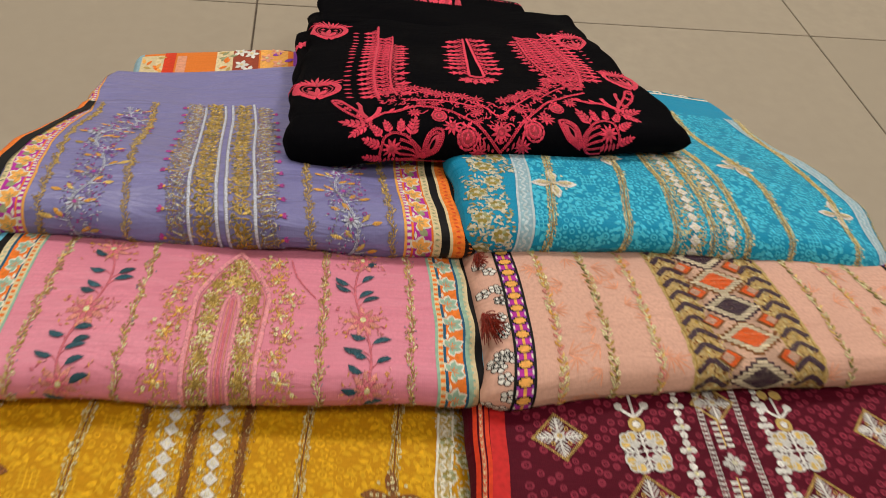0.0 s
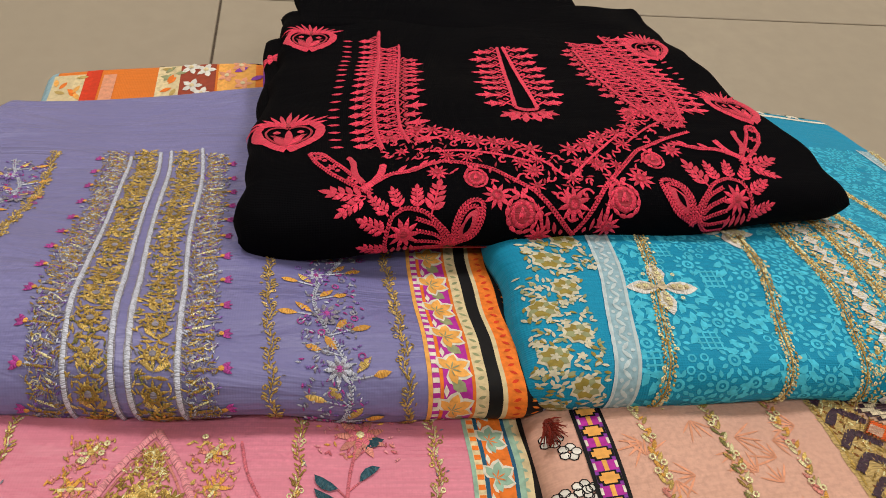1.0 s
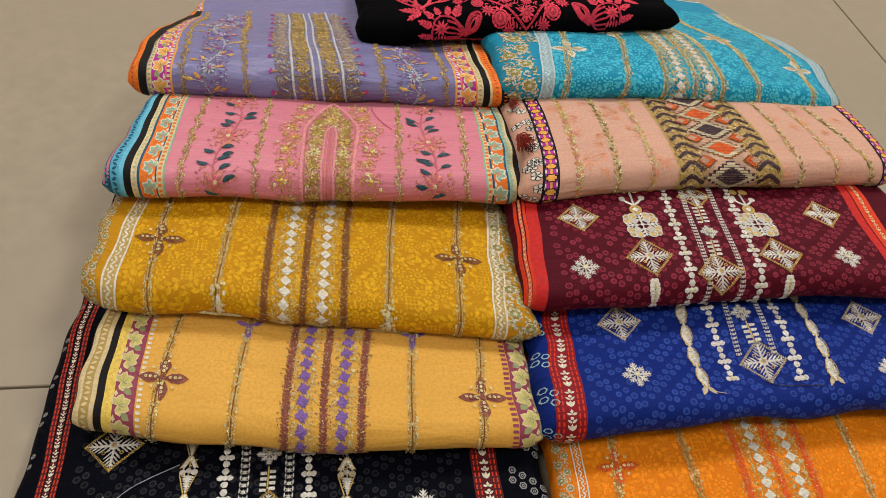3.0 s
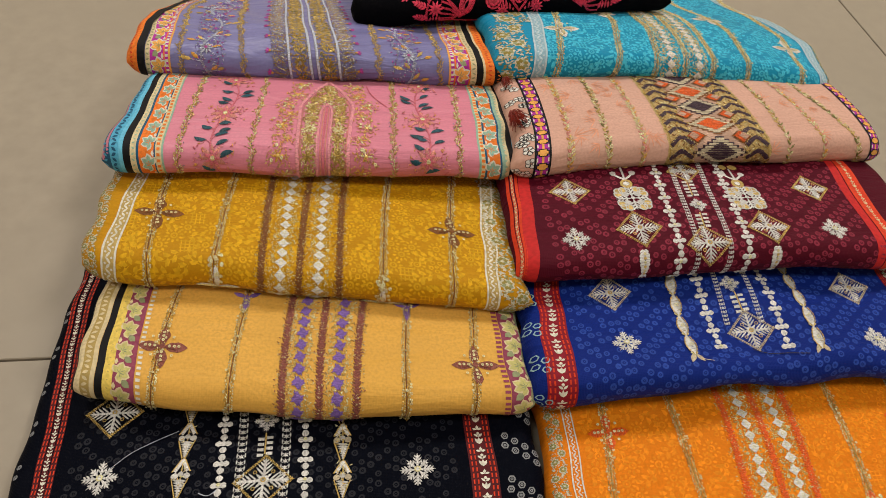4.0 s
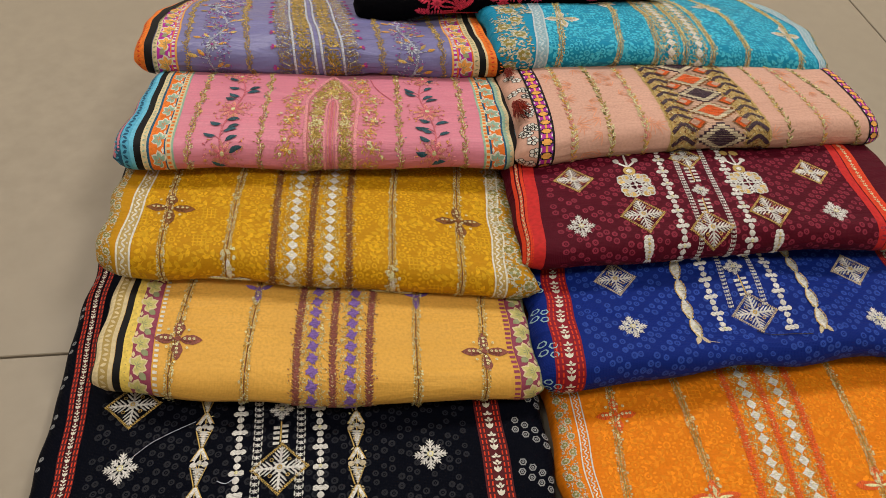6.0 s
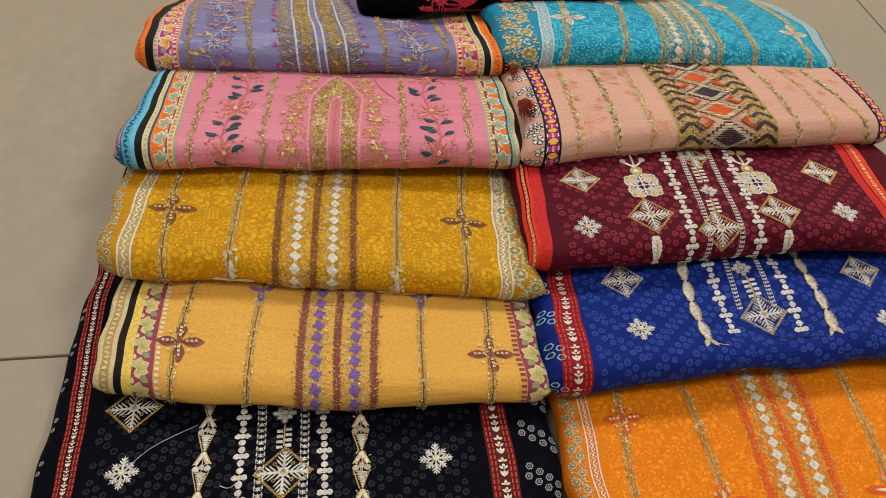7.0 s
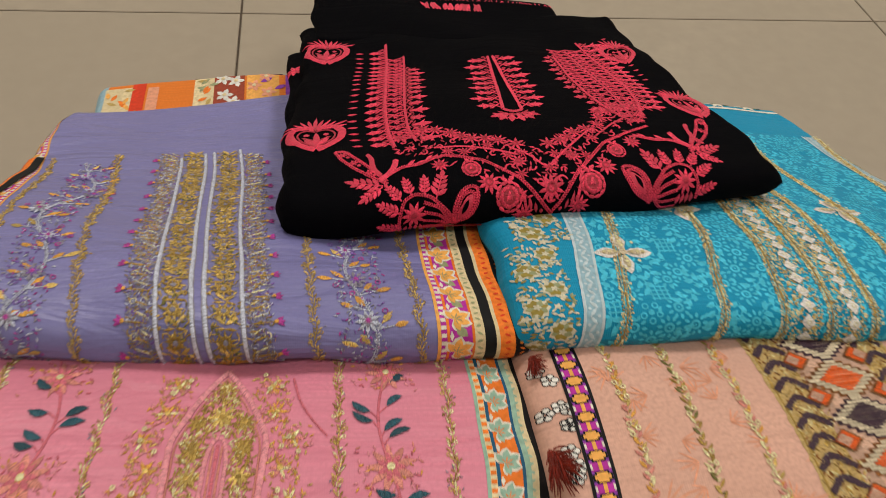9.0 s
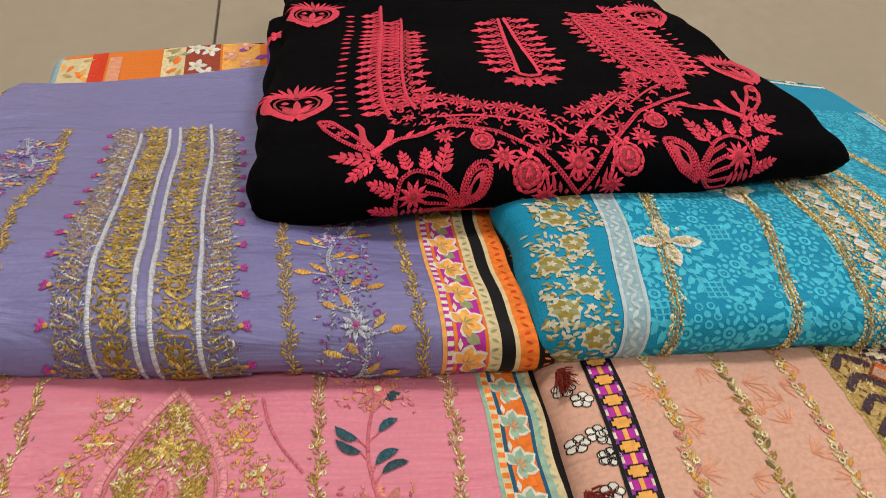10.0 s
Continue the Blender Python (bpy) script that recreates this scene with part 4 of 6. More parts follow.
def maroon_suit():
    g, root = suit("maroon", SUIT["maroon"], "maroon folded suit with white snowflake embroidery and a red edge")
    tie_dye(g, root, D["maroon light"], .028, .318, .012, .18, seed=2)
    flower_band(g, root, ((.004, .155), (.000, .027)), ((.0135, .150), (.0065, .027)), .012, .18, D["scarlet"], D["amber"], D["cream"], 3, "scarlet band with cream buds", rows=1)
    P = Patch(g, 3)
    P.ribbon(D["red"], [(rail(((.0180, .150), (.0095, .027)))(s), s) for s in num(.012, .18, 50)], .0085, .0002, 0)
    P.done("red_stripe", root)
    P = Patch(g, 4)
    P.ribbon(D["red"], [(rail(((.318, .147), (.313, .043)))(s), s) for s in num(.012, .18, 50)], .0080, .0002, 0)
    P.done("red_stripe", root)
    flower_band(g, root, ((.323, .147), (.318, .043)), ((.336, .147), (.331, .043)), .012, .18, D["scarlet"], D["amber"], D["cream"], 5, "scarlet band with cream buds", rows=1)
    snow_star(g, root, .045, .060, .0125)
    snow_star(g, root, .053, .117, .0145, .0175)
    snow_star(g, root, .276, .060, .0125)
    snow_star(g, root, .281, .115, .0145, .0175)
    for i, (u, s) in enumerate(((.101, .067), (.215, .062))):
        snow_star(g, root, u, s, .0150, .0190)
    snow_star(g, root, .1555, .046, .0150, .0185)
    snow_star(g, root, .162, .091, .0085)
    snow_star(g, root, .165, .138, .0120, .0150)
    for i, (u, s) in enumerate(((.1065, .103), (.211, .099))):
        P = Patch(g, i)
        for q in range(4):
            a = math.pi / 4 + q * math.pi / 2
            x, y = u + .0105 * math.cos(a), s + .0105 * math.sin(a)
            Q = P.piece("clover_leaf")
            for w in (-1.1, 0, 1.1):
                cx, cy = x + .0042 * math.cos(a + w), y + .0042 * math.sin(a + w)
                Q.dot(T["gold"], cx, cy, .0036, .0006, .0006)
                Q.ring(T["white"], cx, cy, .0036, .0013, .0009, .0005, 8, .3)
            Q.dot(T["white"], x - .003 * math.cos(a), y - .003 * math.sin(a), .0030, .0010, .0006)
            Q = P.piece("arm")
            b = a + math.pi / 4
            Q.leaf(T["white"], u, s, b, .0150, .0021, .0012)
            for d in (.004, .0075, .011):
                for k in (-1, 1):
                    Q.leaf(T["white"], u + d * math.cos(b), s + d * math.sin(b), b + k * .75, .0062, .0015, .0012)
        P.dot(T["white"], u, s, .002, .0018)
        P.ring(T["gold"], u, s + .0205, .0045, .0030, dome=.0006, n=9)
        P.dot(T["white"], u, s + .0205, .0028)
        for q in (-1, 1):
            P.curve(T["white"], [(u, s + .026), (u + q * .006, s + .030), (u + q * .009, s + .0345)], .0022)
            P.dot(T["white"], u + q * .009, s + .0345, .0032)
        P.line(T["white"], u, s + .024, u, s + .043, .0022)
        for q in (-1, 1):
            P.dot(T["gold"], u + q * .005, s + .046, .0045)
        P.done("clover_motif", root, "white and gold clover motif")
    for i, (u, s) in enumerate(((.0985, .027), (.214, .022))):
        P = Patch(g, i)
        for q, (y, w) in enumerate(((.016, .0022), (.0128, .0036), (.0096, .0040), (.0064, .0034), (.0032, .0022), (.0005, .0012))):
            Q = P.piece("bud")
            for k in (-1, 1):
                Q.dot(T["white"], u + k * w * .6, s + y, .0023, .0004, .0009)
            Q.dot(T["gold"] if q % 2 else T["pale gold"], u, s + y - .0015, .0012, .0013, .0004)
        for k in (-1, 0, 1):
            P.leaf(T["white"], u, s - .0005, -math.pi / 2 + k * .45, .0075, .0024, .0006, .0008)
        P.done("drop_motif", root)
    bead_chain(g, root, ((.139, .145), (.128, .021)), .012, .175, 3)
    bead_chain(g, root, ((.200, .147), (.188, .025)), .012, .175, 4)
    thin_column(g, root, ((.155, .144), (.143, .018)), .012, .175, .68)
    thin_column(g, root, ((.183, .148), (.172, .027)), .012, .175, .68)
    ixi(g, root, ((.164, .13), (.161, .09)), .104, .124)
    ixi(g, root, ((.161, .09), (.157, .06)), .064, .079)


def blue_suit():
    g, root = suit("blue", SUIT["blue"], "royal blue folded suit with white snowflake embroidery and a crimson band")
    tie_dye(g, root, D["blue light"], .036, .325, .012, .17, seed=3)
    P = Patch(g, 2)
    for j in range(5):
        for i in range(2):
            for q in (0, 1):
                P.ring(D["powder"], .004 + i * .006, .022 + j * .034 + q * .008 - i * .004, .0025, .0010, .0003, 0, 6)
    P.done("ring_print", root, "", "stuff")
    flower_band(g, root, ((.014, .144), (.0085, .028)), ((.032, .142), (.0275, .023)), .012, .17, D["crimson"], D["scarlet"], D["ivory"], 3, "crimson band with ivory buds")
    flower_band(g, root, ((.329, .144), (.324, .028)), ((.347, .142), (.342, .023)), .012, .17, D["crimson"], D["scarlet"], D["ivory"], 4, "crimson band with ivory buds")
    snow_star(g, root, .074, .124, .0145, .0175, edge="cream")
    snow_star(g, root, .074, .070, .0125)
    snow_star(g, root, .291, .114, .0145, .0175, edge="cream")
    snow_star(g, root, .289, .059, .0125)
    snow_star(g, root, .183, .074, .0150, .0185, edge="cream")
    snow_star(g, root, .179, .121, .0095)
    ixi(g, root, ((.180, .117), (.182, .09)), .093, .110)
    fish_chain(g, root, ((.129, .133), (.126, .057)), .054, .165, 1)
    fish_chain(g, root, ((.238, .127), (.234, .053)), .050, .165, 2)
    for i, u in enumerate((.126, .234)):
        P = Patch(g, i)
        for q in (-1, 1):
            P.leaf(T["cream"], u, .056, -math.pi / 2 + q * .55, .011, .0042)
        P.done("tail_motif", root)
    bead_chain(g, root, ((.152, .131), (.152, .059)), .057, .165, 5)
    bead_chain(g, root, ((.211, .130), (.208, .055)), .053, .165, 6)
    thin_column(g, root, ((.168, .134), (.166, .081)), .080, .165, .68)
    thin_column(g, root, ((.196, .132), (.194, .079)), .078, .165, .68)
    P = Patch(g, 9)
    P.curve(T["dark thread"], [(.178, .056), (.19, .051), (.205, .051), (.222, .048)], .0007, .001, .0003)
    P.done("loose_thread", root, "loose dark thread across the cloth")
    P = Patch(g, 10)
    P.curve(T["cream"], [(.128, .050), (.134, .047), (.139, .046)], .0006, .001, .0003)
    P.done("loose_thread", root)


# ---- the two silk suits with flower sprays ----
def vine_stripe(g, root, c, s0, s1, mats, seed=0, slide=None):
    """A narrow stripe of fine gold leaves set in pairs, with loops and stray stitches."""
    P = Patch(g, seed)
    P.slide = slide
    f = rail(c)
    way = lambda s: f(s) + .0011 * math.sin(s * 330 + seed)
    s, k = s0, 1
    while s < s1:
        u = way(s)
        P.leaf(T[P.rnd.choice(mats)], u, s, math.pi / 2 + P.rnd.uniform(-.35, .35), .0034, .0009)
        for q in (-1, 1):
            P.leaf(T[P.rnd.choice(mats)], u + q * P.rnd.uniform(0, .0010), s + P.rnd.uniform(-.0006, .0006), math.pi / 2 - q * P.rnd.uniform(.35, 1.15), P.rnd.uniform(.0024, .0037), .0011)
        if P.rnd.random() < .30:
            P.ring(T[P.rnd.choice(mats)], u + k * .0026, s + .001, .0010, .0006, dome=.0003, n=6)
        if P.rnd.random() < .5:
            P.leaf(T["ash" if P.rnd.random() < .5 else mats[2]], u + P.rnd.uniform(-.0042, .0042), s, P.rnd.uniform(0, 3.1), .0022, .0007)
        s += .0023
        k = -k
    return P.done("gold_stripe", root)


def spray(g, root, u, s0, s1, stem, leafs, petals, core, leaf_l=.009, seed=0, face=1, name="flower_spray", label="", slide=None):
    """An embroidered spray: a winding stem with leaves, flowers and curls."""
    P = Patch(g, seed)
    P.slide = slide
    L = s1 - s0
    fu = lambda s: u + face * .008 * math.sin((s - s0) / .05 * 3.1)
    P.rope(stem, [(fu(s), s) for s in num(s0, s1, L / .006)], .0016)
    s, k = s0 + .006, 1
    while s < s1 - .006:
        for q in (0, 1):
            a = math.pi / 2 - k * (.75 + .5 * q + P.rnd.uniform(-.15, .15))
            b = .004 + .006 * q
            P.line(stem, fu(s), s, fu(s) + b * math.cos(a), s + b * math.sin(a), .0008)
            P.leaf(P.rnd.choice(leafs), fu(s) + b * math.cos(a), s + b * math.sin(a), a, leaf_l * P.rnd.uniform(.75, 1.1), leaf_l * .36)
        s += .0115
        k = -k
    for i, d in enumerate(num(.14, .9, max(2, int(L / .034)))):
        x, y = fu(s0 + d * L) + face * (.004 if i % 2 else -.004), s0 + d * L
        P.flower(petals[i % len(petals)], core, x, y, .0075, 9, .0008, turn=P.rnd.random())
        P.flower(petals[(i + 1) % len(petals)], core, x, y, .0045, 7, .0012, turn=P.rnd.random())
        for q in range(6):
            a = P.rnd.uniform(0, 6.3)
            P.ring(P.rnd.choice(petals + [core]), x + .013 * math.cos(a), y + .011 * math.sin(a), .0016, .0008, .0005, .0003, 7)
    for q in range(int(L * 3000)):
        P.leaf(P.rnd.choice(petals + petals + [core]), u + P.rnd.uniform(-.014, .014), P.rnd.uniform(s0, s1), P.rnd.uniform(0, 6.3), .0028, .0010)
    return P.done(name, root, label)


def lavender_suit():
    g, root = suit("lavender", SUIT["lavender"], "lavender silk folded suit with gold embroidery and orange tulip border")
    end = .258
    ln = [((.159, .028), (.150, .127)), ((.179, .028), (.168, .129)), ((.186, .028), (.175, .131)), ((.206, .028), (.197, .132))]
    bend = lambda c: (lambda s: rail(c)(min(s, .10)) - .155 * max(0, s - .10))
    for c, stop in zip(ln, (.248, .257, .259, .262)):
        P = Patch(g, 1)
        f = bend(c)
        P.ribbon(T["ash"], [(f(s), s) for s in num(.012, stop, 90)], .0034, .0003, .0002)
        P.ribbon(T["silver"], [(f(s), s) for s in num(.012, stop, 90)], .0022, .0006, .0009)
        P.done("silver_cord", root, "silver embroidered cord")
    for i, (a, b) in enumerate(((0, 1), (2, 3))):
        P = Patch(g, 20 + i)
        fa, fb = bend(ln[a]), bend(ln[b])
        f = lambda s: (fa(s) + fb(s)) / 2
        s, k = .017, 0
        while s < end - .004:
            P.flower(T["dark gold" if k % 2 else "gold"] if s > .03 else T["amber"], T["ash"], f(s), s, .0066, 9, .0006, fat=.62, turn=P.rnd.random())
            P.ring(T["dark gold"], f(s), s, .0032, .0009, .0013, .0003, 9)
            for q in (-1, 1):
                P.leaf(T["gold"], f(s), s + .009, math.pi / 2 - q * .9, .0075, .0026)
                P.leaf(T["dark gold"], f(s), s + .007, math.pi / 2 - q * 1.7, .0065, .0018)
            s += .0165
            k += 1
        for _ in range(820):
            s = P.rnd.uniform(.012, end)
            P.leaf(T[P.rnd.choice(("gold", "olive", "dark gold", "ash", "bronze", "dark gold"))], f(s) + P.rnd.uniform(-.0078, .0078), s, P.rnd.uniform(0, 6.3), .0036, .0011)
        P.done("gold_panel", root, "dense gold thread flower panel")
    for i, (c, q) in enumerate(((ln[0], -1), (ln[3], 1))):
        P = Patch(g, 40 + i)
        f = bend(c)
        s, k = .014, 0
        while s < end:
            l = .018 if k % 2 else .012
            a = math.pi / 2 - q * (1.15 + .25 * (k % 2))
            P.leaf(T["dark gold"], f(s) + q * .0035, s, a, l * .8, .0016)
            P.leaf(T["pale gold"], f(s) + q * .0035, s + .003, a + q * .3, l * .6, .0013)
            x, y = f(s) + q * .0035 + l * .8 * math.cos(a), s + l * .8 * math.sin(a)
            if k % 2:
                for w in (-.6, 0, .6):
                    P.leaf(T["magenta"], x, y, a + w, .0052, .0022)
                P.dot(T["amber"], x, y, .0013, .0009)
            else:
                P.ring(T["pale gold"], x, y, .0018, .0009, dome=.0003, n=7)
            for _ in range(78):
                P.leaf(T[P.rnd.choice(("ash", "ash", "violet", "dark gold", "ash", "silver", "dark gold"))], f(s) + q * (.003 + .013 * P.rnd.random() ** 1.4), s + P.rnd.uniform(-.005, .005), P.rnd.uniform(0, 3.1), .0030, .0008)
            s += .0098
            k += 1
        P.done("flower_fringe", root, "magenta buds on gold stems")
    for i, c in enumerate((((.244, .030), (.238, .134)), ((.303, .029), (.301, .120)), ((.114, .039), (.103, .131)), ((.056, .038), (.050, .13)))):
        vine_stripe(g, root, c, .012, .25, ("bronze", "gold", "dark gold"), i, ((.10, -.01), (.10, -.04), (.10, -.055), (.10, -.095))[i])
    leafs, petals = [T["amber"], T["amber"], T["gold"]], [T["silver"], T["ash"], T["violet"]]
    spray(g, root, .270, .014, .255, T["silver"], leafs, petals, T["magenta"], .0105, 1)
    spray(g, root, .083, .014, .240, T["silver"], leafs, petals, T["magenta"], .0105, 2, -1, slide=(.07, -.095))
    sa, sb = .012, .34
    right = (("amber", .3115, .3135), ("magenta", .3135, .3168), ("orange", .3168, .3185), ("orange", .3312, .3328), ("cream", .3328, .3382), ("black", .3382, .3440), ("cream", .3440, .3460), ("orange", .3460, .3540), ("black", .3540, .3615))
    left = (("orange", .0005, .0125), ("black", .0127, .0205), ("cream", .0205, .0254), ("orange", .0394, .0408), ("magenta", .0408, .0442), ("amber", .0442, .0462))
    for q, bands, (t0, t1), chk, zig in ((1, right, (.3185, .3312), .3151, ((.3355, "sage"), (.3500, "scarlet"), (.3578, "orange"))), (-1, left, (.0254, .0394), .0425, ((.0230, "sage"),))):
        P = Patch(g, 60 + q)
        if q < 0:
            P.slide = (.075, -.15)
            E = Patch(g, 65)
            for mat, a, c in bands[:2]:
                E.box(D[mat], a, c, sa, .25, .0014)
            scallops(E, D["scarlet"], .0066, .0034, sa, .25, .0095, .0016)
            E.done("edge_stripes", root, "orange and black stripes along the edge")
        for mat, a, c in bands[2 if q < 0 else 0:]:
            P.box(D[mat], a, c, sa, sb)
        checks(P, D["ivory"], chk, .0030, sa, sb, .0046)
        tulip_band(P, t0, t1, sa, sb, D["magenta"], D["amber"], D["ivory"], D["sage"], .0205, q)
        for z, mat in zig:
            scallops(P, D[mat], z, .0034, sa, sb, .0095)
        P.done("printed_border", root, "magenta tulip border with black and orange stripes")


def pink_suit():
    g, root = suit("pink", SUIT["pink"], "rose pink silk folded suit with gold arch embroidery and teal leaves")
    cx = .1965
    P = Patch(g, 1)
    for q in (-1, 1):
        P.curve(T["light rose"], [(cx + q * .0212, .012), (cx + q * .0225, .060), (cx + q * .0243, .0965), (cx + q * .0130, .1190), (cx, .1375)], .0032, .0005, .0014)
        P.curve(T["coral"], [(cx + q * .0190, .012), (cx + q * .0215, .094), (cx + q * .0115, .1150), (cx, .1320)], .0010, .0005)
    P.done("arch_cord", root, "raised pink cord in a pointed arch")
    P = Patch(g, 2)
    P.curve(T["light rose"], [(cx - .0052, .012), (cx - .0052, .086), (cx - .003, .095), (cx, .098), (cx + .003, .095), (cx + .0052, .086), (cx + .0052, .012)], .0022, .0005, .0012, step=.002)
    P.line(T["rose"], cx, .012, cx, .093, .0016, .0004)
    P.line(T["coral"], cx - .0022, .012, cx - .0022, .092, .0012, .0004)
    P.line(T["coral"], cx + .0022, .012, cx + .0022, .092, .0012, .0004)
    P.done("neck_slit", root, "corded pink neck slit")
    P = Patch(g, 3)
    golds = ("gold", "dark gold", "dark gold", "pale gold")
    for q in (-1, 1):
        s, k = .018, 0
        while s < .112:
            P.flower(T[golds[k % 4]], T["dark gold"], cx + q * .0125, s, .0058, 8, .0006, turn=P.rnd.random())
            s += .0145
            k += 1
        for _ in range(640):
            s = P.rnd.uniform(.012, .128)
            P.leaf(T[P.rnd.choice(golds)], cx + q * (P.rnd.uniform(.007, .0185) if s < .098 else P.rnd.uniform(0, .0185) * (.134 - s) / .036), s, P.rnd.uniform(0, 6.3), .0034, .0010)
    P.flower(T["gold"], T["dark gold"], cx, .108, .007, 8, .0006)
    P.done("gold_panel", root, "dense gold thread flower panel")
    for q in (-1, 1):
        P = Patch(g, 10 + q)
        s, k = .018, 0
        while s < .135:
            x = cx + q * (.0345 if s < .10 else .0365 - (s - .10) * .55) + q * (.003 if k % 2 else -.002)
            for a in num(0, 2 * math.pi, 7)[:-1]:
                P.leaf(T[P.rnd.choice(("amber", "pale gold", "coral"))], x, s, a + q, .0060, .0019)
            P.dot(T["gold"], x, s, .0015, .0009)
            for _ in range(64):
                P.leaf(T[P.rnd.choice(("gold", "coral", "amber", "gold", "light rose"))], x + P.rnd.uniform(-.010, .009), s + P.rnd.uniform(-.007, .007), P.rnd.uniform(0, 6.3), .003, .001)
            if k % 2:
                for _ in range(3):
                    sequin(P, x + P.rnd.uniform(-.008, .008), s + P.rnd.uniform(-.008, .008))
            s += .0155
            k += 1
        P.done("flower_fringe", root, "amber star flowers")
    for i, c in enumerate((((.258, .129), (.258, .013)), ((.319, .132), (.317, .019)), ((.076, .125), (.075, .013)), ((.136, .129), (.136, .016)))):
        vine_stripe(g, root, c, .012, .15, ("gold", "pale gold", "dark gold"), i)
    for q, u in ((1, .285), (-1, .107)):
        P = Patch(g, 30 + q)
        fu = lambda s: u + q * .006 * math.sin((s - .02) * 55)
        P.ribbon(T["rose"], [(fu(s), s) for s in num(.020, .150, 45)], .0015, dome=.0007)
        for s, r in ((.030, .012), (.078, .013), (.135, .012)):
            P.flower(T["coral"], T["amber"], fu(s), s, r, 9, .0005, turn=.3)
            P.flower(T["rose"], T["pale gold"], fu(s), s, r * .62, 7, .0011)
            for _ in range(60):
                P.leaf(P.rnd.choice((T["coral"], T["rose"], T["amber"], T["light rose"])), fu(s) + P.rnd.uniform(-.018, .018), s + P.rnd.uniform(-.012, .012), P.rnd.uniform(0, 6.3), .0032, .0011)
        for s, k, d in ((.040, -1, .013), (.046, 1, .010), (.050, -1, .007), (.055, -1, .014), (.060, 1, .006), (.030, -1, .016), (.094, 1, .012), (.098, 1, .007), (.104, -1, .008),
                        (.110, -1, .012), (.113, 1, .013), (.019, 1, .004), (.128, 1, .012), (.064, -1, .004)):
            a = math.pi / 2 - k * q * P.rnd.uniform(.9, 1.5)
            x, y = fu(s) + k * q * d * .35, s
            P.line(T["rose"], fu(s - .004), s - .004, x, y, .0008)
            P.leaf(T["leaf teal"], x, y, a, .0124 * P.rnd.uniform(.8, 1.1), .0044, .0009, bend=.12)
        P.done("flower_spray", root, "coral flowers with dark teal leaves")
    P = Patch(g, 50)
    P.curve(T["rose"], [(.233, .132), (.236, .118), (.243, .106), (.252, .096)], .0012, .0006, .0006)
    P.done("loose_thread", root, "raised thread curve")
    sa, sb = .012, .17
    right = (("mint", .334, .336), ("cream", .336, .3395), ("navy", .3395, .3415), ("navy", .3530, .3548), ("mint", .3548, .3578), ("cream", .3578, .3615), ("black", .3615, .3675), ("aqua", .3675, .3722))
    left = (("navy", .0005, .0115), ("sky", .0115, .0205), ("aqua", .0205, .0245), ("black", .0245, .0317), ("cream", .0317, .0375), ("navy", .0375, .0400), ("navy", .0548, .0562), ("cream", .0562, .0620), ("mint", .0620, .0640))
    for q, bands, (t0, t1), (c0, c1) in ((1, right, (.3415, .3530), (.336, .3395)), (-1, left, (.0400, .0548), (.0562, .0620))):
        P = Patch(g, 60 + q)
        if q < 0:
            P.slide = (.026, -.06)
        for mat, a, c in bands:
            P.box(D[mat], a, c, sa, sb)
        tulip_band(P, t0, t1, sa, sb, D["orange"], D["mint"], D["ivory"], D["orange"], .018, q)
        checks(P, D["orange"], (c0 + c1) / 2, .0030, sa, sb, .0046)
        z = .3582 if q > 0 else .0346
        scallops(P, D["mint"], z, .0030, sa, sb, .009)
        if q < 0:
            scallops(P, D["navy"], .0158, .0050, sa, sb, .008)
            scallops(P, D["sky"], .0062, .0045, sa, sb, .010)
        P.done("printed_border", root, "orange tulip border with black and aqua stripes")


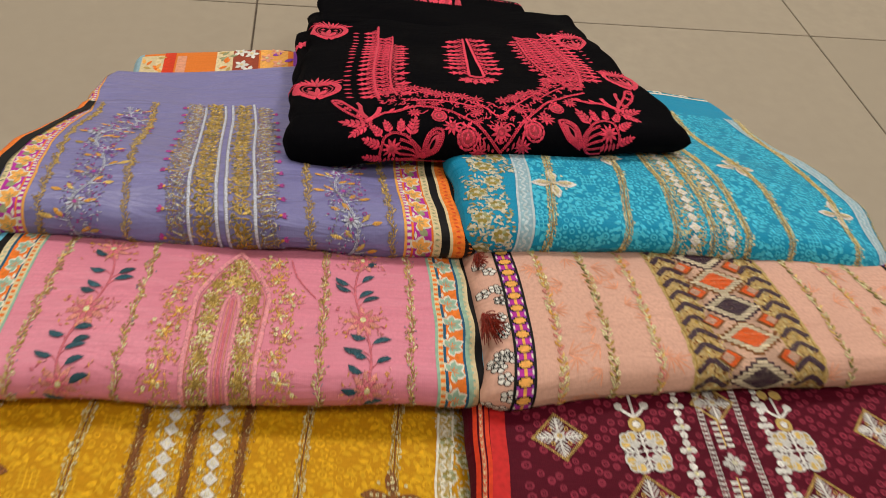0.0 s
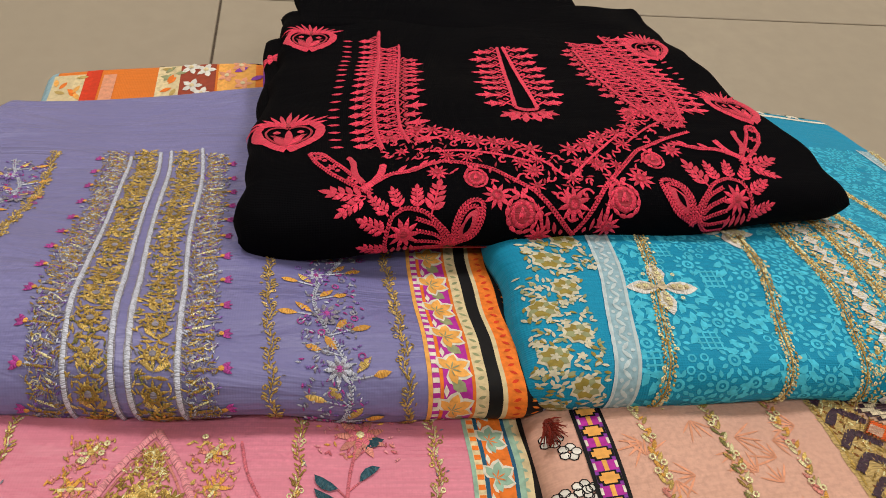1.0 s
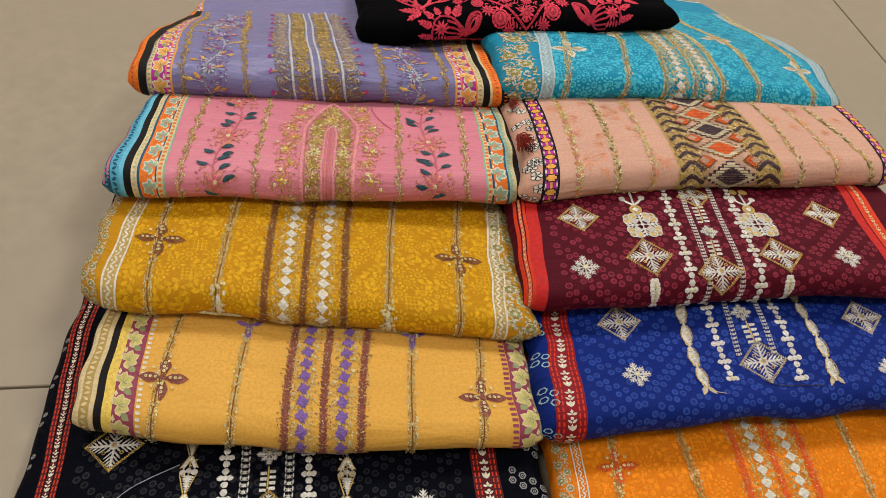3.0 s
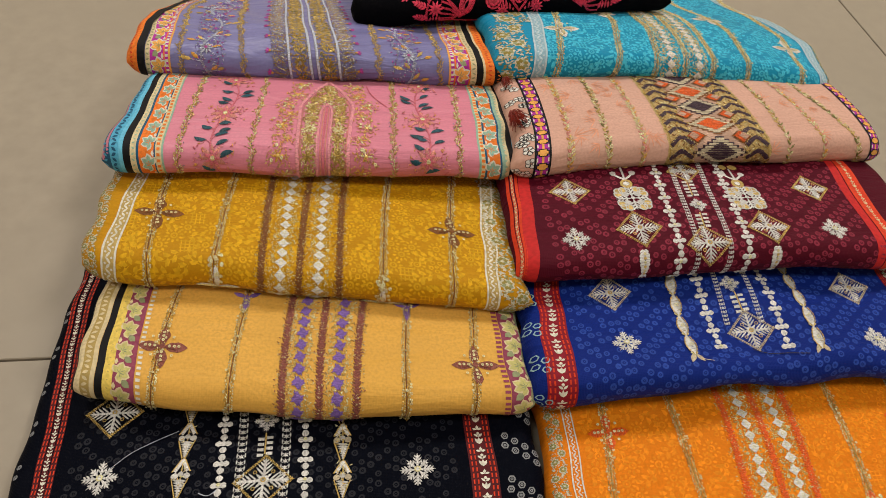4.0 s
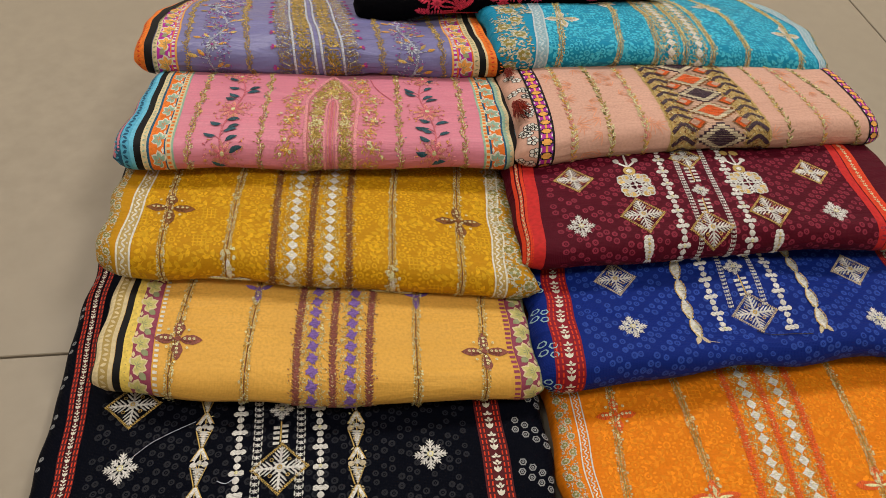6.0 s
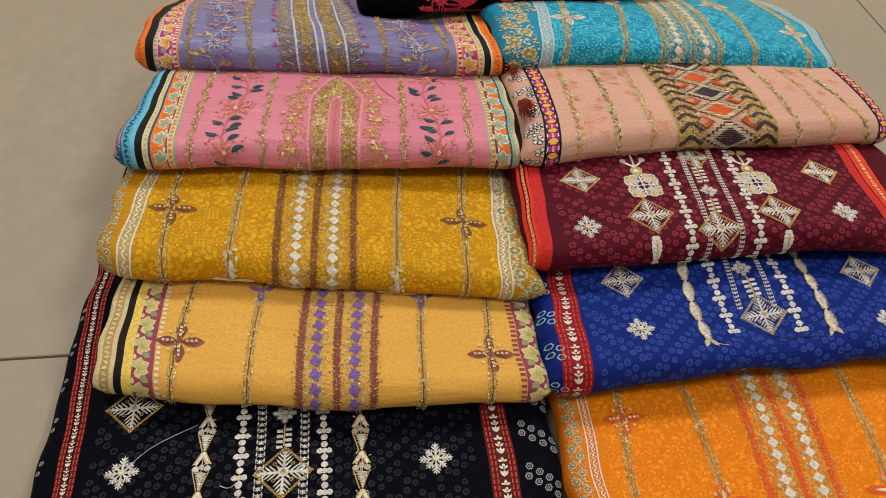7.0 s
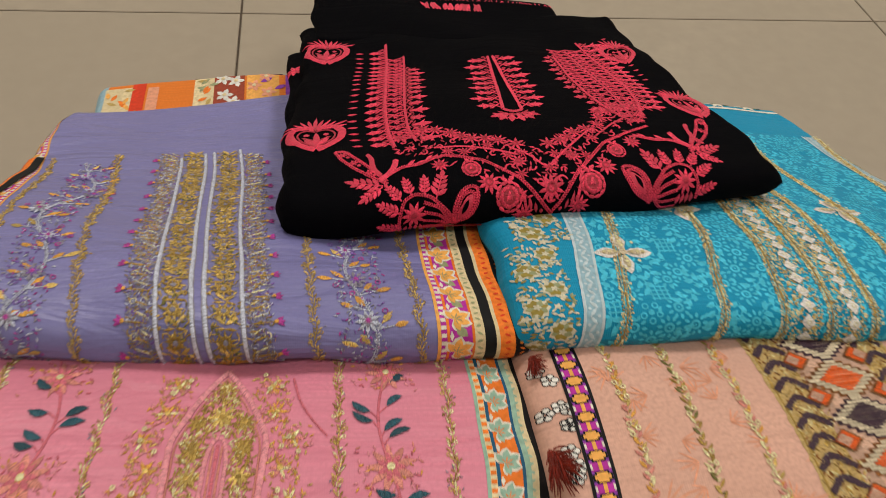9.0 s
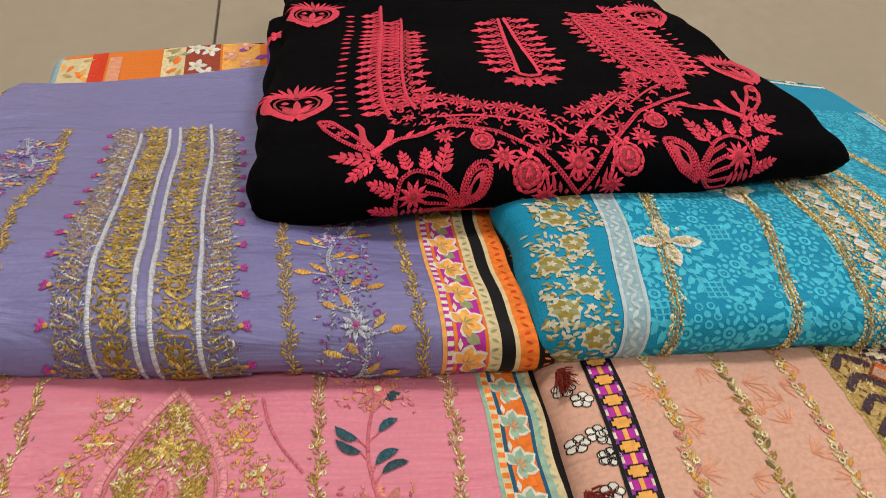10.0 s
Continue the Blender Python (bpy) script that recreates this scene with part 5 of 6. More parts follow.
def peach_suit():
    g, root = suit("peach", SUIT["peach"], "peach folded suit with an orange and brown ikat panel")
    P = Patch(g, 1)
    for _ in range(60):
        u, s, a = P.rnd.uniform(.035, .335), P.rnd.uniform(.015, .17), P.rnd.uniform(0, 6.3)
        for k in range(5):
            P.leaf(D["peach dark"], u, s, a + (k - 2) * .42, P.rnd.uniform(.008, .015), .0011, .0002, 0)
    P.done("sprig_print", root, "faint orange sprigs", "stuff")
    for c in (((.0150 + .007, .031), (.021 + .004, .159)), ((.349, .03), (.346, .16))):
        f = rail(c)
        P = Patch(g, 2)
        P.ribbon(D["lilac"], [(f(s), s) for s in num(.012, .17, 55)], .0100, .0002, 0)
        for q in (-1, 1):
            P.ribbon(D["black"], [(f(s) + q * .0056, s) for s in num(.012, .17, 55)], .0016, .0004, 0)
        s = .0165
        while s < .166:
            Q = P.piece("amber_block")
            for w, h, m, z in ((.0094, .0040, "black", .0004), (.0066, .0068, "black", .0004), (.0076, .0024, "amber", .0006), (.0050, .0052, "amber", .0006)):
                Q.box(D[m], f(s) - w / 2, f(s) + w / 2, s - h / 2, s + h / 2, z)
            y = s + .0060
            for k in (-1, 1):
                P.box(D["magenta"], f(y) + k * .0027 - .0018, f(y) + k * .0027 + .0018, y - .0024, y + .0024, .0004)
                P.box(D["ivory"], f(y) + k * .0042 - .0005, f(y) + k * .0042 + .0005, y - .0016, y + .0016, .0006)
            P.box(D["amber"], f(y) - .0009, f(y) + .0009, y - .0026, y + .0026, .0006)
            s += .0120
        P.done("printed_border", root, "black border with amber and magenta blocks")
    P = Patch(g, 3)
    for _ in range(22):
        u, s = P.rnd.uniform(.003, .014), P.rnd.uniform(.02, .15)
        u += .004 * (s - .02) / .13
        for k in range(5):
            P.ring(D["black"], u + .0026 * math.cos(k * 1.257), s + .0026 * math.sin(k * 1.257), .0020, .0005, .0003, 0, 7)
            P.dot(D["white"], u + .0026 * math.cos(k * 1.257), s + .0026 * math.sin(k * 1.257), .0017, .00025, 0)
    P.done("blossom_print", root, "white blossoms with black outlines", "stuff")
    for i, c in enumerate((((.047, .144), (.046, .029)), ((.081, .139), (.081, .031)), ((.113, .136), (.114, .026)), ((.250, .120), (.258, .030)), ((.282, .114), (.296, .023)), ((.311, .102), (.331, .026)))):
        P = Patch(g, 10 + i)
        f = rail(c)
        mats = ("amber", "gold", "pale gold", "coral") if i % 2 == 0 else ("gold", "olive", "dark gold", "pale gold")
        s, k = .012, 1
        while s < .165:
            P.leaf(T[P.rnd.choice(mats)], f(s), s, math.pi / 2 - k * P.rnd.uniform(.3, .8), .0062, .0020)
            P.leaf(T[P.rnd.choice(mats)], f(s) + k * .0008, s, math.pi / 2 + k * P.rnd.uniform(.6, 1.2), .0038, .0014)
            if P.rnd.random() < .35:
                P.ring(T["pale gold"], f(s) + k * .002, s, .0013, .0009, .0009, .0002, 6)
            s += .0034
            k = -k
        P.done("gold_stripe", root, "gold feather stitch stripe")
    # the ikat panel: chevrons at its sides, diamonds down its middle
    la, lb = rail(((.135, .136), (.137, .014))), rail(((.225, .126), (.240, .014)))
    at = lambda t, s: la(s) + t * (lb(s) - la(s))

    def quilt(P, mat, t0, s, hw, hh, hollow=0.0, lift=.0004):
        n = 13
        for a in num(-1, 1, n):
            w = (1 - abs(a)) * hw
            if w <= 0:
                continue
            y = s + a * hh
            spans = ((-w, w),) if w <= hollow * hw or hollow == 0 else ((-w, -w + (1 - hollow) * hw), (w - (1 - hollow) * hw, w))
            for x0, x1 in spans:
                P.line(mat, at(t0 + x0, y), y, at(t0 + x1, y), y, hh * 2 / n * .95, lift, .0003)
    P = Patch(g, 30)
    ss = num(.012, .165, 55)
    for t in num(.04, .96, 12):
        P.ribbon(T["peach thread"] if .26 < t < .74 else T["bronze"], [(at(t, s), s) for s in ss], .0100, .0002, .0001)
    for _ in range(1500):
        s, t = P.rnd.uniform(.012, .165), P.rnd.choice((P.rnd.uniform(.01, .27), P.rnd.uniform(.73, .99)))
        P.leaf(T[P.rnd.choice(("gold", "pale gold", "bronze", "brown", "dark gold"))], at(t, s), s, P.rnd.choice((.9, 2.2)), .0032, .0010, .0004)
    P.done("ikat_ground", root, "cream and gold woven ground")
    for q in (0, 1):
        P = Patch(g, 31 + q)
        P.curve(T["dark gold"], [(at(.985 if q else .015, s), s) for s in ss], .0012)
        s, k = .0105, 0
        while s < .160:
            Q = P.piece("chevron")
            Q.curve(T["aubergine"], [(at(1 - t if q else t, y), y) for t, y in ((.02, s), (.07, s + .0045), (.12, s + .0090), (.18, s + .0045), (.24, s))], .0042, .0007, .0005, step=.0022)
            s += .0128
            k += 1
        P.done("chevron_column", root, "dark chevrons on gold")
    for s, dark in ((.029, 1), (.0615, 0), (.0905, 1), (.117, 0), (.145, 1)):
        P = Patch(g, 32)
        quilt(P, T["aubergine"] if dark else T["brown"], .5, s, .27, .0168, 0, .0006)
        quilt(P, T["cream"], .5, s, .235, .0146, 0, .0010)
        quilt(P, T["aubergine"] if dark else T["orange thread"], .5, s, .155, .0098, 0, .0014)
        for q in (-1, 1):
            Q = P.piece("small_diamond")
            quilt(Q, T["brown"], .5 + q * .225, s + .0155, .100, .0078, 0, .0009)
            quilt(Q, T["orange thread"], .5 + q * .230, s + .0155, .080, .0063, 0, .0013)
            quilt(Q, T["peach thread"], .5 + q * .252, s + .0155, .052, .0042, 0, .0017)
        P.done("ikat_diamond", root, "dark brown woven diamond" if dark else "orange woven diamond")
    return g, root


def tassel(x, y, z, seed, label):
    """A little bundle of red threads, lying open."""
    rnd = random.Random(seed)
    bm = bmesh.new()
    for k in range(110):
        a, l = rnd.uniform(-2.4, .3), rnd.uniform(.008, .019)
        p0 = Vector((rnd.uniform(-.003, .003), rnd.uniform(-.006, .006), rnd.uniform(.001, .006)))
        d = Vector((math.cos(a) * .7 + .12, math.sin(a), rnd.uniform(-.25, .25))).normalized()
        side = d.cross(Vector((0, 0, 1))).normalized() * .0006
        mid, end = p0 + d * l * .5 + Vector((0, 0, rnd.uniform(.001, .004))), p0 + d * l
        v = [bm.verts.new(q) for q in (p0 - side, p0 + side, mid + side, mid - side, end + side * .6, end - side * .6)]
        up = [bm.verts.new(q + Vector((0, 0, .0006))) for q in (p0, mid, end)]
        for f in ((v[0], up[0], up[1], v[3]), (up[0], v[1], v[2], up[1]), (v[3], up[1], up[2], v[5]), (up[1], v[2], v[4], up[2])):
            bm.faces.new(f)
    me = bpy.data.meshes.new("tassel")
    bm.to_mesh(me)
    bm.free()
    me.uv_layers.new(name="UVMap")
    me.uv_layers.new(name="stitch")
    me.materials.append(T["tassel red"])
    ob = new("tassel", me)
    ob.location = (x, y, z)
    return tagged(ob, label, "tassel", "red tassels")


# ---- the black kurta on top ----
def kurta():
    g, root = suit("kurta", SUIT["kurta"], "black folded kurta with dense red floral neckline embroidery", "folded_kurta", "folded garment", "folded suits on the floor")
    red = T["red"]

    def fern(P, u, s, a, l, pairs=4):
        P.line(red, u, s, u + l * .9 * math.cos(a), s + l * .9 * math.sin(a), .0010)
        for k in range(pairs):
            d = l * (.12 + .8 * k / pairs)
            for q in (-1, 1):
                P.leaf(red, u + d * math.cos(a), s + d * math.sin(a), a + q * .75, l * .38 * (1 - .09 * k), l * .15)
        P.leaf(red, u + l * .8 * math.cos(a), s + l * .8 * math.sin(a), a, l * .34, l * .16)

    def blossom(P, u, s, r, n=8, turn=0.0):
        for k in range(n):
            P.leaf(red, u, s, turn + 2 * math.pi * k / n, r, r * 3.0 / n)
        P.ring(red, u, s, r * .28, r * .16, .0010, .0004, 8)

    deep = T["deep red"]

    def swirl(P, u, s, r, turn, hand=1):
        a = num(0, 4.6, 12)
        P.curve(red, [(u + (r * (1 - .16 * q)) * math.cos(turn + hand * q), s + (r * (1 - .16 * q)) * math.sin(turn + hand * q)) for q in a], .0013, .0006, .0006, step=.0012)

    def bell(P, u, s, a, l, w):
        """A tulip seen from the side: a heart, two curved sides and a tip."""
        P.leaf(red, u, s, a, l, w * .58, blunt=.6)
        for q in (-1, 1):
            P.leaf(red, u, s, a + q * .50, l * .74, w * .36, bend=-q * .22)
            P.leaf(deep, u, s, a + q * .95, l * .42, w * .22)

    # two upright strips of the yoke: cords, a lattice between them, bells on both sides
    strips = (
        (-1, [(.0775, .275), (.0735, .20), (.0722, .155), (.0722, .108), (.0745, .088)], [(.0915, .250), (.0880, .19), (.0868, .150), (.0862, .112), (.0900, .092)], .0165, .0185, .095),
        (1, [(.2610, .262), (.2668, .209), (.2690, .157), (.2665, .128), (.2600, .102)], [(.2270, .228), (.2272, .180), (.2310, .145), (.2370, .122), (.2452, .104)], .0235, .0135, .118))
    for q, outer, inside, far, near, low in strips:
        fo = lambda s, c=sorted(outer, key=lambda p: p[1]): float(np.interp(s, [p[1] for p in c], [p[0] for p in c]))
        fi = lambda s, c=sorted(inside, key=lambda p: p[1]): float(np.interp(s, [p[1] for p in c], [p[0] for p in c]))
        P = Patch(g, 1 + q)
        P.curve(red, outer, .0021, .0009, .0010)
        P.curve(red, inside, .0021, .0009, .0010)
        if q > 0:
            P.curve(red, [((a[0] + b[0]) / 2, (a[1] + b[1]) / 2) for a, b in zip(outer, inside)], .0017, .0009, .0008)
        s = .098
        while s < .246:
            a, b = fi(s), fo(s)
            for lane in range(1 if q < 0 else 2):
                n = 1 if q < 0 else 2
                x0, x1 = a + (b - a) * lane / n, a + (b - a) * (lane + 1) / n
                m = (x0 + x1) / 2
                P.curve(red, [(x0, s), (m, s + .0026), (x1, s + .0068)], .0012, .0006, .0006, step=.0018)
                P.curve(red, [(x1, s), (m, s + .0042), (x0, s + .0068)], .0012, .0006, .0006, step=.0018)
                P.flower(red, deep, m, s + .0005, .0026, 6, .0007, turn=P.rnd.random())
                P.leaf(deep, m, s + .0020, math.pi / 2 * P.rnd.choice((.6, 1.4)), .0040, .0012, .0006)
                for w in (-1, 1):
                    P.ring(red, m + w * abs(x1 - x0) * .30, s + .0034, .0011, .0007, .0007, .0003, 6)
            s += .0080
        P.done("yoke_strip", root, "corded strip with a red lattice")
        P = Patch(g, 5 + q)
        P.curve(deep, [(x + q * .0012, y) for x, y in outer], .0014, .0004, .0005)
        out = 0 if q > 0 else math.pi
        s, k = low, 0
        while s < .268:
            x = fo(s)
            if s < .262:
                Q = P.piece("bell")
                for w in (-1, 1):
                    Q.curve(red, [(x, s + w * .0040), (x + q * .0040, s - w * .0008), (x + q * .0068, s - w * .0034)], .0011, .0006, .0005, step=.0016)
                bell(Q, x + q * .0050, s, out + q * P.rnd.uniform(-.08, .08), far - .0055, .0085)
                Q.leaf(deep, x + q * .001, s + .0046, out, .0055, .0018)
                Q.ring(red, x + q * .0030, s + .0047, .0012, .0007, .0007, .0003, 6)
            if q < 0 or s > .17:
                P.piece("drop").leaf(red, x + q * (far + .0045), s + .0010, out + q * .12, .0072, .0026)
            xi = fi(s)
            if s < .232:
                Q = P.piece("spike")
                bell(Q, xi - q * .0030, s + .002, out + math.pi + P.rnd.uniform(-.1, .1), near - .0030 - (.004 if k % 2 else 0), .0080)
                for w in (-1, 1):
                    Q.leaf(deep, xi, s + .002, out + math.pi + w * .9, .0050, .0015)
                Q.dot(red, xi - q * .0035, s + .0068, .0012)
            s += .0098
            k += 1
        P.done("yoke_fringe", root, "bell flowers along the strip")
    # flowers and curls between the two strips, above the vines
    vine_u = [.070, .086, .1028, .1134, .1305, .149, .1701, .1885, .2175, .2386, .2571, .272]
    vine_s = [.080, .073, .0734, .0711, .0644, .0474, .0215, .0452, .0745, .0847, .0914, .102]
    top_u = [.070, .088, .099, .1173, .1318, .1556, .1701, .182, .2004, .2215, .236, .272]
    top_s = [.098, .112, .112, .0985, .0925, .0830, .0760, .0790, .0900, .1090, .124, .130]
    vine = lambda u: float(np.interp(u, vine_u, vine_s))
    inner = lambda u: float(np.interp(u, top_u, top_s))
    P = Patch(g, 12)
    spots = []
    for _ in range(4000):
        u = P.rnd.uniform(.074, .266)
        s = P.rnd.uniform(.03, .13)
        if vine(u) + .0045 < s < inner(u) - .002 and all((u - a) ** 2 + (s - b) ** 2 > .0074 ** 2 for a, b in spots):
            spots.append((u, s))
    for i, (u, s) in enumerate(spots):
        rim = s > inner(u) - .009
        Q = P.piece("blossom")
        if rim or i % 3 == 0:
            n = P.rnd.choice((7, 8, 9))
            r = P.rnd.uniform(.0062, .0074) if rim else P.rnd.uniform(.0044, .0054)
            for k in range(n):
                Q.leaf(red, u, s, i + 2 * math.pi * k / n, r, r * 2.1 / n)
            Q.ring(deep, u, s, r * .26, r * .18, .0012, .0003, 8)
        else:
            swirl(Q, u, s, P.rnd.uniform(.0032, .0042), i * 1.9, 1 if i % 2 else -1)
            Q.leaf(red, u, s + .001, i * 2.3, .0046, .0016)
        for k in range(2):
            a = i * 1.3 + k * 2.6
            P.leaf(red if k else deep, u + .0042 * math.cos(a), s + .0042 * math.sin(a), a + 1.1, .0044, .0013)
    P.curve(red, [(.150, .074), (.1622, .0645), (.1701, .0508), (.184, .064), (.2004, .079), (.2130, .090)], .0016, .0008, .0008)
    P.curve(red, [(.100, .082), (.120, .080), (.138, .074), (.1540, .0660)], .0015, .0008, .0008)
    P.curve(red, [(.2150, .082), (.2320, .096), (.2520, .108)], .0015, .0008, .0008)
    P.done("flower_field", root, "crowded red flowers and curls")
    # the neck slit
    P = Patch(g, 9)
    sides = ((-1, [(.1670, .236), (.1635, .1727), (.1585, .124)]), (1, [(.1716, .236), (.1735, .1852), (.1725, .122)]))
    for q, c in sides:
        P.curve(red, c, .0027, .0006, .0010)
        for i, s in enumerate(num(.130, .230, 9)):
            x = float(np.interp(s, [c[2][1], c[1][1], c[0][1]], [c[2][0], c[1][0], c[0][0]]))
            a = 0 if q > 0 else math.pi
            Q = P.piece("bell")
            for w in (-1, 1):
                Q.curve(red, [(x, s + w * .0050), (x + q * .0050, s), (x + q * .0085, s - w * .0040)], .0012, .0006, .0005, step=.0018)
            bell(Q, x + q * .0065, s, a + q * .1, .0175 if i % 2 else .0130, .0095)
            P.ring(red, x + q * .0040, s + .0055, .0014, .0008, .0006, .0003, 7)
    P.curve(red, [(.1585, .124), (.1625, .1195), (.1685, .119), (.1725, .122)], .0030, .0006, .0010)
    for a in num(-2.75, -.4, 6):
        bell(P, .1655 + .008 * math.cos(a), .119 + .002 * math.sin(a), a, .0125, .0075)
    P.done("neck_slit", root, "red stitched neck slit")
    # fans in the lower corners, the second one mirrored and set a little higher
    for q in (-1, 1):
        M = (lambda u, s: (u, s)) if q < 0 else (lambda u, s: (.3441 - u, s + .008))
        turn = (lambda a: a) if q < 0 else (lambda a: math.pi - a)
        P = Patch(g, 20 + q)
        P.rope(red, [M(*c) for c in ((.0725, .0150), (.0715, .0260), (.0745, .0375), (.0820, .0415), (.0925, .0385), (.1045, .0275), (.1075, .0190))], .0018)
        for k in range(5):
            y = .0345 - .0048 * k
            P.rope(red, [M(*c) for c in ((.1060 - .0005 * k, .0195), (.0985, y - .0030), (.0890, y + .0005 - .001 * k))], .0017)
        Q = P.piece("star_flower")
        x, y = M(.0812, .0282)
        blossom(Q, x, y, .0088, 10)
        Q.dot(deep, x, y, .0020, .0012)
        for k in range(4):
            P.leaf(red, *M(.0755 + .0038 * k, .0125), turn(1.45 + .1 * k), .0085, .0028)
        Q = P.piece("paisley")
        for k, (w, th) in enumerate(((1.0, .0019), (.74, .0017))):
            ring = ((.1075, .0190), (.1070, .0300), (.1105, .0385), (.1165, .0435), (.1225, .0430), (.1225, .0350), (.1180, .0255), (.1075, .0190))
            Q.rope(red, [M(.1150 + (a - .1150) * w, .0315 + (b - .0315) * w) for a, b in ring], th)
        Q.leaf(red, *M(.1105, .0235), turn(1.05), .0175, .0072, .0005, .0008, blunt=.7)
        Q.leaf(SUIT["kurta"], *M(.1120, .0270), turn(1.08), .0095, .0026, .0014, .0003, blunt=.7)
        for (a, b), (c, d) in (((.0725, .0305), (.0575, .0385)), ((.0735, .0185), (.0575, .0245)), ((.0735, .0380), (.0640, .0515)), ((.0800, .0405), (.0762, .0560)),
                               ((.0885, .0395), (.0897, .0560)), ((.0955, .0365), (.1025, .0580)), ((.0630, .0510), (.0405, .0580)), ((.0625, .0500), (.0470, .0405))):
            x0, y0 = M(a, b)
            x1, y1 = M(c, d)
            fern(P.piece("fern"), x0, y0, math.atan2(y1 - y0, x1 - x0), math.hypot(x1 - x0, y1 - y0) * .92)
        P.done("fan_motif", root, "red fan with fern leaves")
        P = Patch(g, 24 + q)
        arcp = [M(*c) for c in ((.0343, .0905), (.0372, .0810), (.0440, .0715), (.0540, .0620), (.0646, .0531))]
        arcq = [M(*c) for c in ((.0343, .0905), (.0405, .0905), (.0465, .0805), (.0560, .0680), (.0646, .0560))]
        P.rope(red, arcp, .0019)
        P.rope(red, arcq, .0019)
        for (x0, y0), (x1, y1) in zip(arcp[1:-1], arcq[1:-1]):
            P.flower(red, deep, (x0 + x1) / 2, (y0 + y1) / 2, .0030, 6)
            P.dot(red, (x0 + x1) / 2 + .003, (y0 + y1) / 2 - .003, .0013)
        P.curve(red, [M(*c) for c in ((.0545, .0835), (.0575, .0790), (.0562, .0690), (.0620, .0605))], .0036, .0006, .0009)
        P.curve(red, [M(*c) for c in ((.0605, .0560), (.0680, .0610), (.0725, .0690), (.0728, .0740))], .0040, .0006, .0009)
        P.rope(red, [M(*c) for c in ((.0655, .0590), (.0760, .0660), (.0880, .0670), (.1000, .0725))], .0022)
        for k in range(4):
            P.leaf(red, *M(.080 + .006 * k, .0668 + .0014 * k), turn(.25 if k % 2 else .75), .0080, .0028)
        P.done("curl_motif", root, "curled red frond")
    # the middle: a V of vines with hanging fruit
    P = Patch(g, 30)
    P.rope(red, list(zip(vine_u[2:7], vine_s[2:7])), .0019)
    P.rope(red, list(zip(vine_u[6:11], vine_s[6:11])), .0019)
    for x, y, r in ((.1701, .0375, .0092), (.1529, .0600, .0062), (.1912, .0621, .0062), (.1305, .0452, .0080), (.2109, .0519, .0080), (.1885, .0250, .0076), (.1516, .0225, .0076), (.2386, .0745, .0066), (.1015, .0640, .0062)):
        Q = P.piece("star_flower")
        blossom(Q, x, y, r, 10, x * 90)
        Q.ring(deep, x, y, r * .3, r * .12, .0014, .0002, 8)
    for x, y, r in ((.1424, .0350, .0105), (.1980, .0395, .0105), (.1213, .0580, .0078), (.2241, .0666, .0078)):
        Q = P.piece("fruit")
        for k in num(0, 2 * math.pi, 13)[:-1]:
            Q.leaf(red, x + r * .78 * math.cos(k), y + r * .88 * math.sin(k), k + 1.9, r * .55, r * .22)
            Q.leaf(red, x + r * .45 * math.cos(k + .3), y + r * .5 * math.sin(k + .3), k + 2.1, r * .50, r * .20, .0006)
        Q.dot(deep, x, y, r * .72, .0003, .0004)
        for k in (-1, 0, 1):
            Q.leaf(red, x + k * r * .18, y - r * .2, math.pi / 2 + k * .5, r * .55, r * .2, .0010, .0005)
        for k in (-1, 1):
            Q.leaf(red, x, y + r * .85, math.pi / 2 - k * .8, r * .6, r * .3)
    for q in (-1, 1):
        for k in range(4):
            x = .1701 + q * (.006 + .0035 * k)
            P.leaf(red, x, .0215 + .0012 * k, math.pi / 2 - q * .2, .004 + .0035 * k, .0022)
        for k in range(16):
            u = .1701 + q * P.rnd.uniform(.010, .062)
            P.leaf(red, u, vine(u) - P.rnd.uniform(.003, .009), P.rnd.uniform(0, 6.3), .0048, .0015)
    P.curve(red, [(u, .0125 + .002 * math.sin(u * 90)) for u in num(.085, .265, 40)], .0022, .0005, .0008)
    P.done("vine_motif", root, "red vines meeting in a point")
    for i, (u, s) in enumerate(((.0228, .1230), (.0235, .2720), (.3140, .1300), (.2960, .2400))):
        P = Patch(g, 40 + i)
        Q = P.piece("heart")
        rim = [(0, .006), (.006, .0105), (.0135, .0090), (.0180, .001), (.0160, -.010), (.0085, -.020), (0, -.0270)]
        for q in (-1, 1):
            Q.curve(red, [(u + q * x, s + y) for x, y in rim], .0055, .0005, .0010, step=.002)
            Q.curve(deep, [(u + q * x * .72, s - .003 + y * .72) for x, y in rim], .0014, .0007, .0006, step=.002)
            Q.leaf(red, u, s - .024, math.pi / 2 - q * .42, .0195, .0052, .0005, .0009, blunt=.6)
            Q.leaf(deep, u + q * .0015, s - .013, math.pi / 2 - q * .95, .0105, .0030, .0008, .0006)
            Q.dot(red, u + q * .0065, s - .0035, .0020, .0009, .0006)
        Q.leaf(red, u, s - .024, math.pi / 2, .0240, .0050, .0007, .0010, blunt=.6)
        Q = P.piece("crown")
        for a in num(-1.35, 1.35, 11):
            Q.leaf(red, u + .004 * a, s + .0065, math.pi / 2 - a, .0165 + P.rnd.uniform(-.002, .004), .0026)
        P.leaf(deep, u, s + .002, math.pi / 2, .008, .003, .0012, .0004)
        P.done("rosebud_motif", root, "red heart-shaped rosebud with a spiked crown")
